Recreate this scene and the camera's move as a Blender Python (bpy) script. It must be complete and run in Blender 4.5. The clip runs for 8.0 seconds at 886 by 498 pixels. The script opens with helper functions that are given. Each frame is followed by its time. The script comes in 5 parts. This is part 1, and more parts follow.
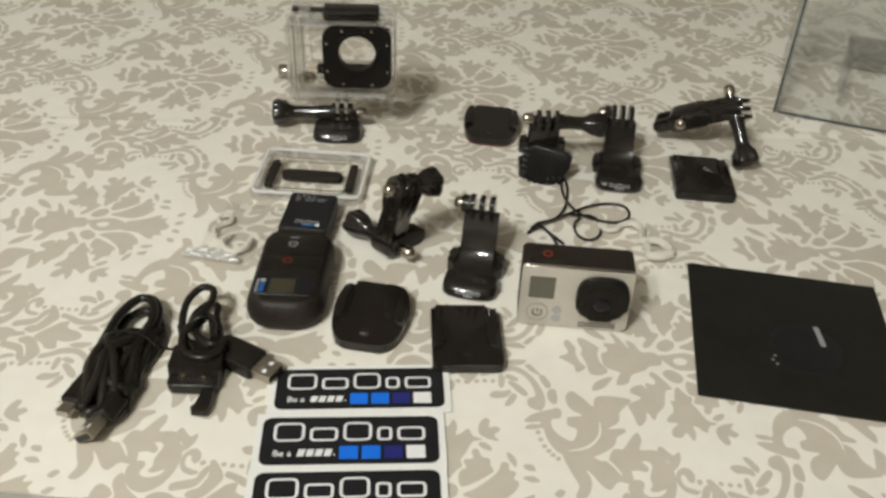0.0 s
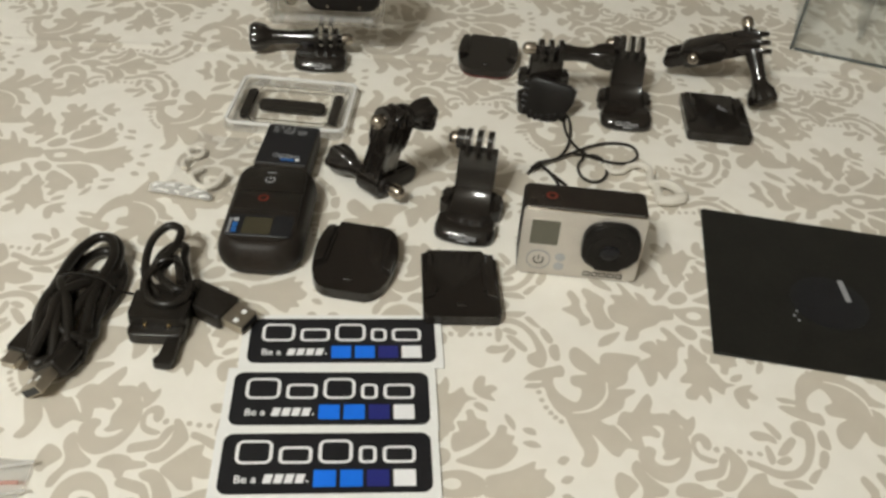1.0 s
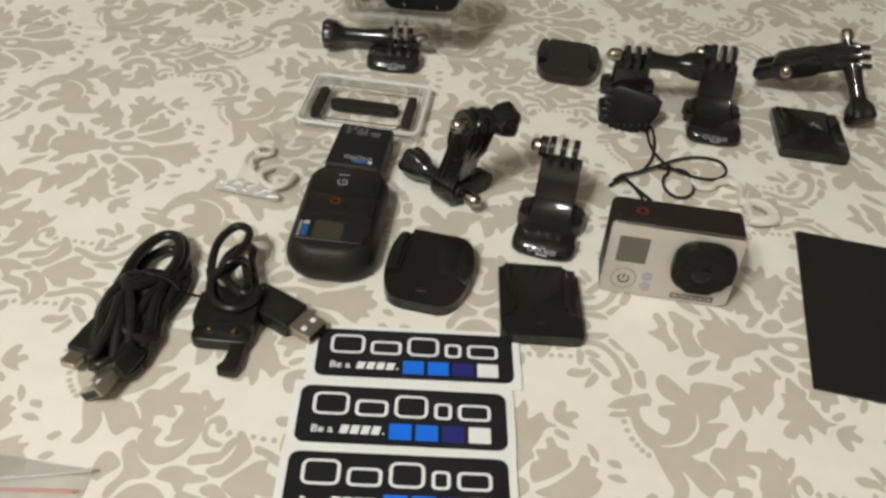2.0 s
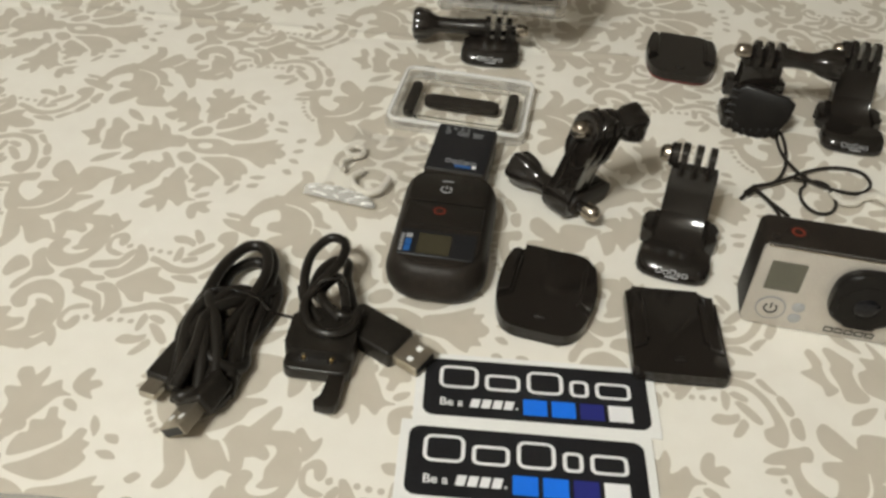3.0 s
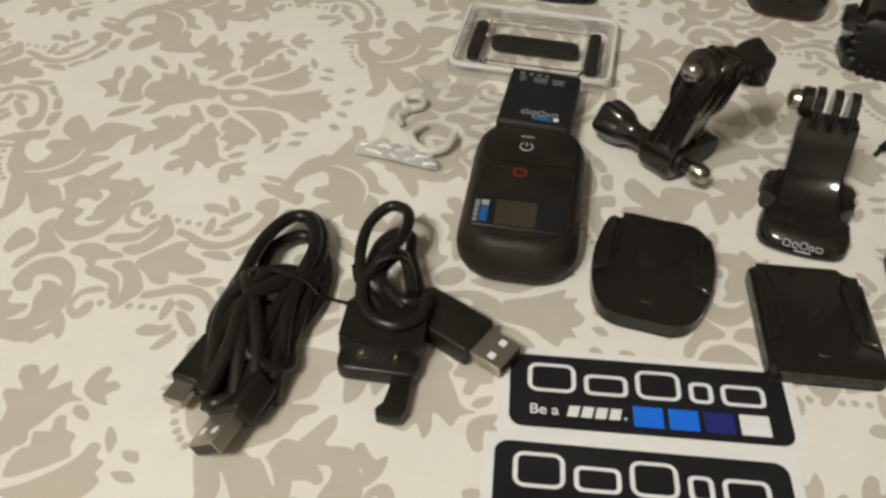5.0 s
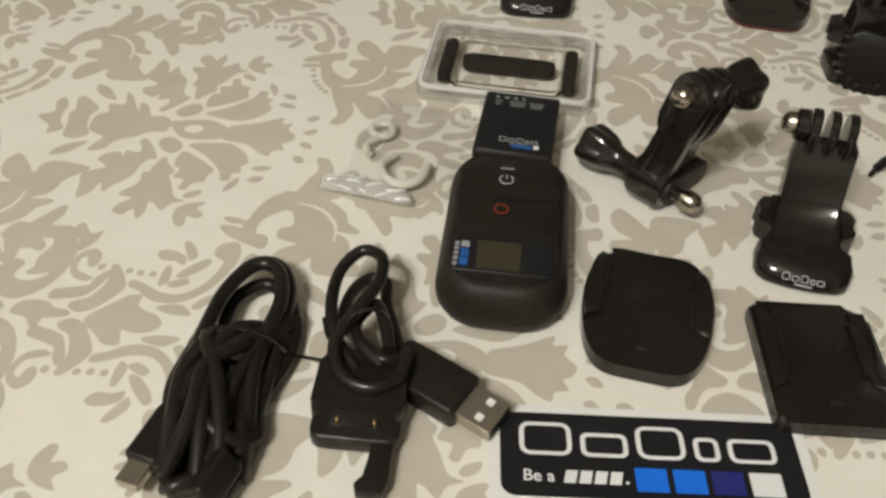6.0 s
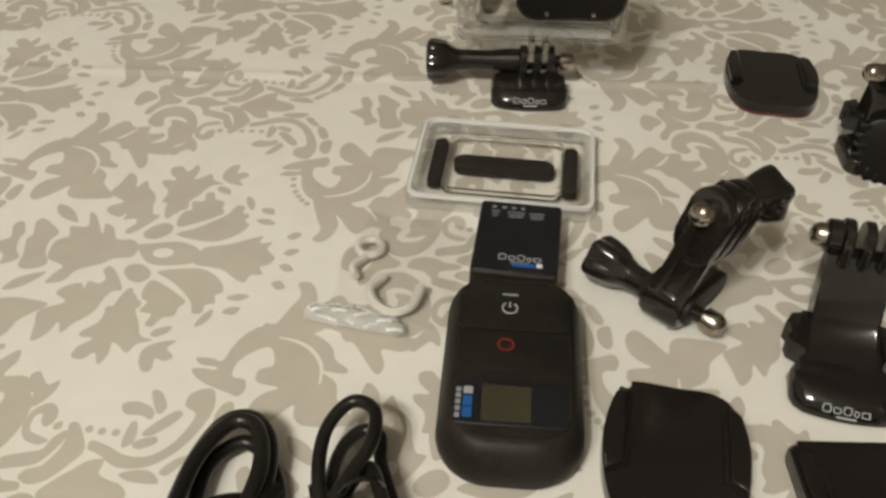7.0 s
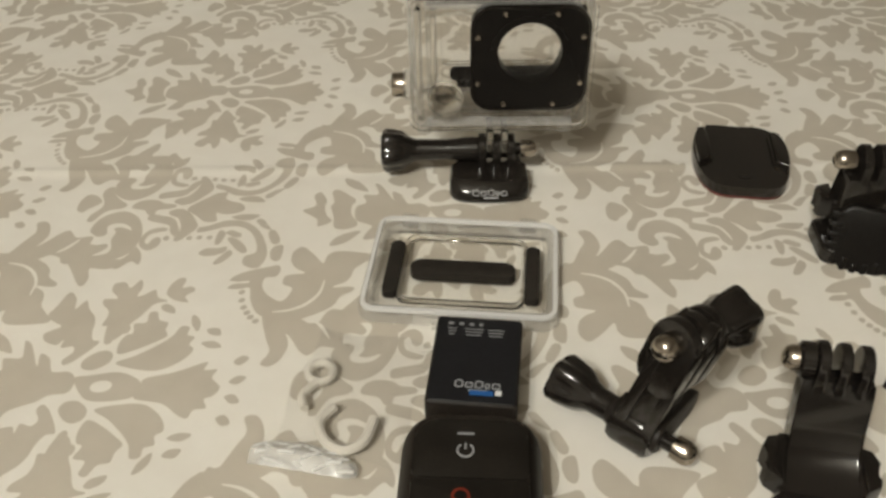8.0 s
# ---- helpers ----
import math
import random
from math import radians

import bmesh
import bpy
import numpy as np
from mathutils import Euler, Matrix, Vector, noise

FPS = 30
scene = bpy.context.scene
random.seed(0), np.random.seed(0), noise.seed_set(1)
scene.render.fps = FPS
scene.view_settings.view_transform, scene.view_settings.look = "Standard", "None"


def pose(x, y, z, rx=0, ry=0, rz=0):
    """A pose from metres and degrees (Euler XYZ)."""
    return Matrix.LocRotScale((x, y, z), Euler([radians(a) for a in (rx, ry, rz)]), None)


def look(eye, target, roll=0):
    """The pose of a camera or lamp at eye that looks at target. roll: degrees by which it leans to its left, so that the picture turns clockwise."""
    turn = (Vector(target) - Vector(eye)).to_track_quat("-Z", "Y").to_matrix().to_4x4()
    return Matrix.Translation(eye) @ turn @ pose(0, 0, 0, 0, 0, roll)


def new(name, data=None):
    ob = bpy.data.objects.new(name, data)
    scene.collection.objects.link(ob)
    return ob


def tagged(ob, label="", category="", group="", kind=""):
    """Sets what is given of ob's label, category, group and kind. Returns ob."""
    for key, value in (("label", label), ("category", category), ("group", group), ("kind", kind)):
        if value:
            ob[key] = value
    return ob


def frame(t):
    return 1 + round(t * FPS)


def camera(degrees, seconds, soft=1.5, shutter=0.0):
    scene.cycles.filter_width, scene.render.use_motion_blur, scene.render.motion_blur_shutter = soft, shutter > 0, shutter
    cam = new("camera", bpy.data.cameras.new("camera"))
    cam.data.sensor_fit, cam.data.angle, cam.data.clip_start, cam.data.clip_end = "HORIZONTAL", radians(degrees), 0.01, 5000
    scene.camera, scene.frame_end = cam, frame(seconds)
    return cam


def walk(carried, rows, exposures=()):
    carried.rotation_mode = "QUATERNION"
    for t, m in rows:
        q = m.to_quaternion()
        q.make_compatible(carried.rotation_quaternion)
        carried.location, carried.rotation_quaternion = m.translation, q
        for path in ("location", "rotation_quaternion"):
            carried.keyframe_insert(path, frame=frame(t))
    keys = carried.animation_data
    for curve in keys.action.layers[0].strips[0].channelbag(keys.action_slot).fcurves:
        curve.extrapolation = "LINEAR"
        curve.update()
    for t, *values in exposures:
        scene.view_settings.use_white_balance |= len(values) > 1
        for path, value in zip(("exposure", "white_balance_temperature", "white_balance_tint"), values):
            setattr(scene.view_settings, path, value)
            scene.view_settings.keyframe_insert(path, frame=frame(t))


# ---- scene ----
cam = camera(52.62, 8.0, soft=2.9)
PATH = [
    (0, (0.04529, -0.02034, 0.32327), (0.01884, 0.29976, 0.08486), 2.50),
    (0.5, (0.04289, -0.00486, 0.30719), (0.02444, 0.30829, 0.05900), 3.85),
    (1, (0.03794, 0.01395, 0.29391), (0.02152, 0.31972, 0.03654), 4.51),
    (1.2, (0.03343, 0.01524, 0.29147), (0.01989, 0.32165, 0.03469), 5.31),
    (2.3, (0.00801, 0.04054, 0.27503), (-0.03577, 0.34456, 0.01880), 4.40),
    (2.5, (-0.00341, 0.04710, 0.27189), (-0.04930, 0.34767, 0.01198), 4.37),
    (3, (-0.01784, 0.06850, 0.25493), (-0.07079, 0.36800, -0.00487), 3.88),
    (3.5, (-0.02973, 0.08333, 0.24776), (-0.09246, 0.36939, -0.02470), 2.69),
    (4, (-0.03877, 0.09803, 0.22866), (-0.10640, 0.38659, -0.03996), 1.90),
    (5.5, (-0.04600, 0.12516, 0.21435), (-0.10514, 0.40775, -0.06250), 1.83),
    (6, (-0.05303, 0.14108, 0.21105), (-0.10231, 0.42754, -0.06374), 2.22),
    (6.5, (-0.05824, 0.15919, 0.21299), (-0.10369, 0.45246, -0.05521), 1.39),
    (7, (-0.06270, 0.18023, 0.20960), (-0.11019, 0.48261, -0.04791), 0.75),
    (7.5, (-0.05850, 0.19705, 0.22196), (-0.10944, 0.50102, -0.03300), -0.62),
    (8, (-0.05487, 0.21678, 0.22428), (-0.09962, 0.52560, -0.02598), -1.02),
]
walk(cam, [(t, look(eye, target, roll)) for t, eye, target, roll in PATH], [(0, 0.0, 6280, 8.5), (1, -0.02, 6300, 9), (3, -0.03, 6330, 9), (4, -0.12, 6430, 9.5), (5.5, -0.17, 6480, 10), (8, -0.18, 6640, 10)])

# ---- light ----
scene.view_settings.exposure = 0.0
world = bpy.data.worlds.new("world")
scene.world = world
world.use_nodes = True
world.node_tree.nodes["Background"].inputs[0].default_value = (0.02, 0.02, 0.02, 1)
BULBS = ((-0.62, -0.72, 1.35), (-0.40, -0.60, 1.35), (-0.42, -0.83, 1.35))
for place in BULBS:
    bulb = bpy.data.lights.new("ceiling_bulb", "POINT")
    bulb.energy, bulb.color, bulb.shadow_soft_size = 31, (1.0, 0.993, 0.912), 0.045
    new("ceiling_bulb", bulb).matrix_world = pose(*place)


# ---- materials ----
def material(name, color, rough=0.5, metal=0.0, vary=0.0, scale=60.0, bump=0.0, bump_scale=400.0, coat=0.0, spec=0.5, color2=None, rough_vary=0.0):
    """A principled material with colour variation at two scales, roughness variation and a fine bump."""
    m = bpy.data.materials.new(name)
    m.use_nodes = True
    nt = m.node_tree
    b = nt.nodes["Principled BSDF"]
    b.inputs["Base Color"].default_value = (*color, 1)
    b.inputs["Roughness"].default_value = rough
    b.inputs["Metallic"].default_value = metal
    b.inputs["Coat Weight"].default_value = coat
    b.inputs["Coat Roughness"].default_value = 0.08
    b.inputs["Specular IOR Level"].default_value = spec
    tc = nt.nodes.new("ShaderNodeTexCoord")
    if vary > 0 or color2:
        n1, n2 = nt.nodes.new("ShaderNodeTexNoise"), nt.nodes.new("ShaderNodeTexNoise")
        n1.inputs["Scale"].default_value, n2.inputs["Scale"].default_value = scale, scale * 9
        n1.inputs["Detail"].default_value = n2.inputs["Detail"].default_value = 4
        mix = nt.nodes.new("ShaderNodeMath")
        mix.operation = "ADD"
        half = nt.nodes.new("ShaderNodeMath")
        half.operation, half.inputs[1].default_value = "MULTIPLY", 0.5
        ramp = nt.nodes.new("ShaderNodeValToRGB")
        c2 = color2 or tuple(min(1, c * (1 + vary)) for c in color)
        c1 = color if color2 else tuple(c * (1 - vary) for c in color)
        ramp.color_ramp.elements[0].color, ramp.color_ramp.elements[1].color = (*c1, 1), (*c2, 1)
        ramp.color_ramp.elements[0].position, ramp.color_ramp.elements[1].position = 0.35, 0.65
        for n in (n1, n2):
            nt.links.new(tc.outputs["Object"], n.inputs["Vector"])
        nt.links.new(n1.outputs["Fac"], mix.inputs[0])
        nt.links.new(n2.outputs["Fac"], mix.inputs[1])
        nt.links.new(mix.outputs[0], half.inputs[0])
        nt.links.new(half.outputs[0], ramp.inputs[0])
        nt.links.new(ramp.outputs[0], b.inputs["Base Color"])
        if rough_vary:
            mr = nt.nodes.new("ShaderNodeMapRange")
            mr.inputs["To Min"].default_value, mr.inputs["To Max"].default_value = rough - rough_vary, rough + rough_vary
            nt.links.new(half.outputs[0], mr.inputs["Value"])
            nt.links.new(mr.outputs[0], b.inputs["Roughness"])
    if bump > 0:
        nb = nt.nodes.new("ShaderNodeTexNoise")
        nb.inputs["Scale"].default_value, nb.inputs["Detail"].default_value = bump_scale, 3
        bp = nt.nodes.new("ShaderNodeBump")
        bp.inputs["Strength"].default_value, bp.inputs["Distance"].default_value = bump, 0.0003
        nt.links.new(tc.outputs["Object"], nb.inputs["Vector"])
        nt.links.new(nb.outputs["Fac"], bp.inputs["Height"])
        nt.links.new(bp.outputs["Normal"], b.inputs["Normal"])
    return m


def cloth_material(name, light, dark, rough):
    """Woven cotton: crossing threads as bump, faint uneven tone."""
    m = material(name, light, rough, vary=0.0, color2=dark, scale=9.0, spec=0.25)
    nt = m.node_tree
    b = nt.nodes["Principled BSDF"]
    b.inputs["Sheen Weight"].default_value = 0.1
    tc = nt.nodes.new("ShaderNodeTexCoord")
    mp = nt.nodes.new("ShaderNodeMapping")
    mp.inputs["Rotation"].default_value = (0, 0, radians(6))
    nt.links.new(tc.outputs["Object"], mp.inputs["Vector"])
    waves = []
    for way in ("X", "Y"):
        w = nt.nodes.new("ShaderNodeTexWave")
        w.bands_direction = way
        w.inputs["Scale"].default_value, w.inputs["Distortion"].default_value, w.inputs["Detail"].default_value = 420, 1.2, 2
        nt.links.new(mp.outputs[0], w.inputs["Vector"])
        waves.append(w)
    add = nt.nodes.new("ShaderNodeMath")
    add.operation = "ADD"
    for k, w in enumerate(waves):
        nt.links.new(w.outputs["Fac"], add.inputs[k])
    soft = nt.nodes.new("ShaderNodeTexNoise")
    soft.inputs["Scale"].default_value, soft.inputs["Detail"].default_value = 14, 3
    nt.links.new(tc.outputs["Object"], soft.inputs["Vector"])
    b1, b2 = nt.nodes.new("ShaderNodeBump"), nt.nodes.new("ShaderNodeBump")
    b1.inputs["Strength"].default_value, b1.inputs["Distance"].default_value = 0.25, 0.0002
    b2.inputs["Strength"].default_value, b2.inputs["Distance"].default_value = 0.35, 0.006
    nt.links.new(soft.outputs["Fac"], b2.inputs["Height"])
    nt.links.new(add.outputs[0], b1.inputs["Height"])
    nt.links.new(b2.outputs["Normal"], b1.inputs["Normal"])
    nt.links.new(b1.outputs["Normal"], b.inputs["Normal"])
    return m


def clear_material(name, tint, rough=0.04, haze=0.0, ior=1.45):
    """Thin clear plastic: see-through, with a gloss that grows towards grazing view and a little milky haze."""
    m = bpy.data.materials.new(name)
    m.use_nodes = True
    nt = m.node_tree
    nt.nodes.clear()
    out = nt.nodes.new("ShaderNodeOutputMaterial")
    tr, gl, df = nt.nodes.new("ShaderNodeBsdfTransparent"), nt.nodes.new("ShaderNodeBsdfGlossy"), nt.nodes.new("ShaderNodeBsdfDiffuse")
    tr.inputs["Color"].default_value = (*tint, 1)
    gl.inputs["Roughness"].default_value = rough
    df.inputs["Color"].default_value = (0.88, 0.87, 0.85, 1)
    lw, pw, fr = nt.nodes.new("ShaderNodeLayerWeight"), nt.nodes.new("ShaderNodeMath"), nt.nodes.new("ShaderNodeMath")
    lw.inputs["Blend"].default_value = 0.5
    pw.operation, pw.inputs[1].default_value = "POWER", 4.0
    fr.operation, fr.inputs[1].default_value, fr.inputs[2].default_value = "MULTIPLY_ADD", 0.75, ((ior - 1) / (ior + 1)) ** 2
    nt.links.new(lw.outputs["Facing"], pw.inputs[0])
    nt.links.new(pw.outputs[0], fr.inputs[0])
    m1, m2 = nt.nodes.new("ShaderNodeMixShader"), nt.nodes.new("ShaderNodeMixShader")
    m1.inputs[0].default_value = haze
    tc, nz, bp = nt.nodes.new("ShaderNodeTexCoord"), nt.nodes.new("ShaderNodeTexNoise"), nt.nodes.new("ShaderNodeBump")
    nz.inputs["Scale"].default_value = 90
    bp.inputs["Strength"].default_value, bp.inputs["Distance"].default_value = 0.15, 0.001
    nt.links.new(tc.outputs["Object"], nz.inputs["Vector"])
    nt.links.new(nz.outputs["Fac"], bp.inputs["Height"])
    nt.links.new(bp.outputs["Normal"], gl.inputs["Normal"])
    nt.links.new(tr.outputs[0], m1.inputs[1])
    nt.links.new(df.outputs[0], m1.inputs[2])
    nt.links.new(fr.outputs[0], m2.inputs[0])
    nt.links.new(m1.outputs[0], m2.inputs[1])
    nt.links.new(gl.outputs[0], m2.inputs[2])
    nt.links.new(m2.outputs[0], out.inputs["Surface"])
    return m


CLOTH = cloth_material("ivory_cloth", (0.79, 0.75, 0.675), (0.84, 0.805, 0.735), 0.75)
MOTIF = cloth_material("taupe_damask", (0.52, 0.468, 0.388), (0.575, 0.522, 0.438), 0.6)
GLOSS = material("gloss_black_plastic", (0.0135, 0.0110, 0.0092), 0.13, vary=0.25, scale=80, rough_vary=0.05, bump=0.025, bump_scale=160, spec=0.5)
FRAME = material("black_frame_plastic", (0.0095, 0.0082, 0.0072), 0.3, vary=0.25, scale=80, rough_vary=0.05, bump=0.03, bump_scale=900, spec=0.16)
SATIN = material("satin_black_plastic", (0.0188, 0.0147, 0.0117), 0.5, spec=0.22, vary=0.3, scale=70, rough_vary=0.08, bump=0.12, bump_scale=1500)
RUBBER = material("black_rubber", (0.0135, 0.0112, 0.0090), 0.33, spec=0.36, vary=0.3, scale=90, rough_vary=0.1, bump=0.1, bump_scale=900)
PAD = material("black_foam_pad", (0.0180, 0.0142, 0.0105), 0.8, spec=0.3, vary=0.3, scale=120, bump=0.3, bump_scale=1800)
CARD = material("black_card", (0.0135, 0.0128, 0.0105), 0.5, spec=0.25, vary=0.25, scale=40, bump=0.1, bump_scale=700, rough_vary=0.05)
SILVER = material("silver_painted_plastic", (0.55, 0.515, 0.465), 0.36, metal=0.5, vary=0.06, scale=120, bump=0.06, bump_scale=2500)
CHROME = material("bright_steel", (0.46, 0.41, 0.35), 0.19, metal=1.0, vary=0.08, scale=200, rough_vary=0.05)
PLUG = material("plug_steel", (0.48, 0.43, 0.35), 0.32, metal=0.9, vary=0.1, scale=200, rough_vary=0.1)
GOLD = material("gold_contact", (0.85, 0.62, 0.30), 0.25, metal=1.0, vary=0.1, scale=300)
PAPER = material("white_paper", (0.80, 0.79, 0.77), 0.6, vary=0.03, scale=60, bump=0.05)
PRINT = material("black_print", (0.0120, 0.0120, 0.0135), 0.4, spec=0.3, vary=0.2, scale=60)
WHITE = material("white_print", (0.82, 0.81, 0.82), 0.4, vary=0.02, scale=60)
GREYPRINT = material("grey_print", (0.28, 0.28, 0.29), 0.5, vary=0.05, scale=60)
BLUE = material("bright_blue_print", (0.012, 0.16, 0.75), 0.35, vary=0.04, scale=60)
DIMBLUE = material("dim_blue_print", (0.015, 0.10, 0.32), 0.4, vary=0.05, scale=60)
NAVY = material("navy_print", (0.018, 0.022, 0.16), 0.35, vary=0.05, scale=60)
PALE = material("pale_print", (0.36, 0.36, 0.37), 0.5, vary=0.05, scale=60)
PALERED = clear_material("pale_red_film", (0.95, 0.62, 0.55), rough=0.1, haze=0.2)
RED = material("red_print", (0.17, 0.022, 0.010), 0.45, vary=0.05, scale=60)
LCD = material("grey_green_screen", (0.10, 0.095, 0.07), 0.15, vary=0.04, scale=60)
DARKLCD = material("dark_screen", (0.05, 0.043, 0.026), 0.18, vary=0.05, scale=60)
LENS = material("dark_lens_glass", (0.004, 0.004, 0.006), 0.06, spec=0.35)
SOFTWHITE = material("soft_white_plastic", (0.66, 0.62, 0.55), 0.4, vary=0.03, scale=80)
CLEAR = clear_material("clear_plastic", (0.994, 0.992, 0.987), haze=0.004, ior=1.22)
SHELL = clear_material("clear_plastic_wall", (0.988, 0.985, 0.978), haze=0.035, ior=1.5)
FLANGE = clear_material("thick_clear_plastic", (0.985, 0.98, 0.972), rough=0.06, haze=0.19, ior=1.9)
EDGE = clear_material("clear_plastic_edge", (0.985, 0.98, 0.972), haze=0.15, ior=1.6)
GASKET = clear_material("frosted_gasket", (0.95, 0.94, 0.915), rough=0.3, haze=0.75)
FILM = clear_material("thin_plastic_film", (0.996, 0.994, 0.99), rough=0.14, haze=0.05, ior=1.55)
FOLD = clear_material("folded_plastic_film", (0.985, 0.98, 0.965), rough=0.2, haze=0.34, ior=2.6)
SOLID = material("solid_clear_plastic", (0.99, 0.985, 0.97), 0.03)
SOLID.node_tree.nodes["Principled BSDF"].inputs["Transmission Weight"].default_value = 1.0
SOLID.node_tree.nodes["Principled BSDF"].inputs["IOR"].default_value = 1.42
PANE = clear_material("acrylic_sheet", (0.968, 0.976, 0.972), haze=0.03)
PANEEDGE = material("dark_acrylic_edge", (0.075, 0.085, 0.085), 0.2, vary=0.3, scale=60)
ADHESIVE = material("red_adhesive_liner", (0.16, 0.035, 0.03), 0.4, vary=0.1, scale=90)
PLASTER = material("plaster", (0.42, 0.39, 0.34), 0.85, vary=0.04, scale=3, bump=0.2, bump_scale=60)
WOOD = material("brown_wood", (0.16, 0.085, 0.04), 0.45, color2=(0.26, 0.15, 0.08), scale=6, bump=0.1)
FLOORWOOD = material("floor_wood", (0.16, 0.10, 0.06), 0.4, color2=(0.22, 0.14, 0.08), scale=4, bump=0.1)
SHADE = material("opal_glass", (0.85, 0.83, 0.78), 0.35, vary=0.02, scale=10)


# ---- mesh helpers (millimetres) ----
def part(name, bm, mat, parent=None, label="", angle=38):
    """Links a bmesh in millimetres as one mesh object under a thing or a part."""
    me = bpy.data.meshes.new(name)
    bmesh.ops.recalc_face_normals(bm, faces=bm.faces[:])
    bmesh.ops.scale(bm, vec=(0.001, 0.001, 0.001), verts=bm.verts[:])
    bm.to_mesh(me)
    bm.free()
    me.materials.append(mat)
    me.polygons.foreach_set("use_smooth", [True] * len(me.polygons))
    me.set_sharp_from_angle(angle=radians(angle))
    ob = new(name, me)
    ob.parent = parent
    return tagged(ob, label)


def thing(name, x, y, z, rz, label, category, group="", kind="", rx=0, ry=0):
    ob = new(name)
    ob.empty_display_size = 0.01
    ob.matrix_basis = pose(x * 0.001, y * 0.001, z * 0.001, rx, ry, rz)
    return tagged(ob, label, category, group, kind)


def moved(bm, m):
    bmesh.ops.transform(bm, matrix=m, verts=bm.verts[:])
    return bm


def merged(*bms):
    """All the given bmeshes in the first."""
    first = bms[0]
    for other in bms[1:]:
        me = bpy.data.meshes.new("tmp")
        other.to_mesh(me)
        other.free()
        first.from_mesh(me)
        bpy.data.meshes.remove(me)
    return first


def rrect(w, h, r, n=5, cx=0.0, cy=0.0):
    """Outline of a rounded rectangle, counter-clockwise; r may be four radii from the lower left on."""
    rs = r if isinstance(r, (tuple, list)) else (r,) * 4
    pts = []
    for k, (sx, sy) in enumerate(((-1, -1), (1, -1), (1, 1), (-1, 1))):
        rr = max(rs[k], 0.01)
        for i in range(n + 1):
            a = radians(180 + 90 * k + 90 * i / n)
            pts.append((cx + sx * (w / 2 - rr) + rr * math.cos(a), cy + sy * (h / 2 - rr) + rr * math.sin(a)))
    return pts


def disc(r, n=24, cx=0.0, cy=0.0):
    return [(cx + r * math.cos(2 * math.pi * i / n), cy + r * math.sin(2 * math.pi * i / n)) for i in range(n)]


def prism(pts, z0, z1, bevel=0.0, seg=2, both=False):
    """A solid of that outline from z0 to z1, its upper rim (or both rims) rounded."""
    bm = bmesh.new()
    low = [bm.verts.new((x, y, z0)) for x, y in pts]
    top = [bm.verts.new((x, y, z1)) for x, y in pts]
    n = len(pts)
    bm.faces.new(low[::-1])
    bm.faces.new(top)
    for i in range(n):
        bm.faces.new((low[i], low[(i + 1) % n], top[(i + 1) % n], top[i]))
    if bevel > 0:
        rim = [bm.edges.get((top[i], top[(i + 1) % n])) for i in range(n)]
        if both:
            rim += [bm.edges.get((low[i], low[(i + 1) % n])) for i in range(n)]
        bmesh.ops.bevel(bm, geom=rim, offset=bevel, segments=seg, profile=0.5, affect="EDGES", clamp_overlap=True)
    return bm


def loft(*levels):
    """A closed solid through outlines of the same count, each (points, z)."""
    bm = bmesh.new()
    rows = [[bm.verts.new((x, y, z)) for x, y in pts] for pts, z in levels]
    n = len(rows[0])
    for a, b in zip(rows, rows[1:]):
        for i in range(n):
            bm.faces.new((a[i], a[(i + 1) % n], b[(i + 1) % n], b[i]))
    bm.faces.new(rows[0][::-1])
    bm.faces.new(rows[-1])
    return bm


def ring(outer, inner, z0, z1):
    """A solid ring between two outlines of the same count."""
    bm = bmesh.new()
    n = len(outer)
    rows = [[bm.verts.new((x, y, z)) for x, y in pts] for pts, z in ((outer, z0), (outer, z1), (inner, z1), (inner, z0))]
    for k in range(4):
        a, b = rows[k], rows[(k + 1) % 4]
        for i in range(n):
            bm.faces.new((a[i], a[(i + 1) % n], b[(i + 1) % n], b[i]))
    return bm


def block(w, d, h, cx=0.0, cy=0.0, z0=0.0, bevel=0.4, r=0.6):
    return prism(rrect(w, d, r, 3, cx, cy), z0, z0 + h, bevel)


def lathe(profile, n=20, star=0.0, lobes=5):
    """Turned about the z axis from (radius, z) pairs; star makes the wall lobed."""
    bm = bmesh.new()
    rows = []
    widest = max(r for r, z in profile)
    for r, z in profile:
        cut = star * (r / widest) ** 3
        rows.append([bm.verts.new((r * (1 + cut * math.cos(lobes * 2 * math.pi * i / n)) * math.cos(2 * math.pi * i / n),
                                   r * (1 + cut * math.cos(lobes * 2 * math.pi * i / n)) * math.sin(2 * math.pi * i / n), z)) for i in range(n)])
    for a, b in zip(rows, rows[1:]):
        for i in range(n):
            bm.faces.new((a[i], a[(i + 1) % n], b[(i + 1) % n], b[i]))
    bm.faces.new(rows[0][::-1])
    bm.faces.new(rows[-1])
    return bm


def along(p, q):
    """The pose that takes the z axis from p towards q."""
    p, q = Vector(p), Vector(q)
    return Matrix.Translation(p) @ (q - p).to_track_quat("Z", "Y").to_matrix().to_4x4()


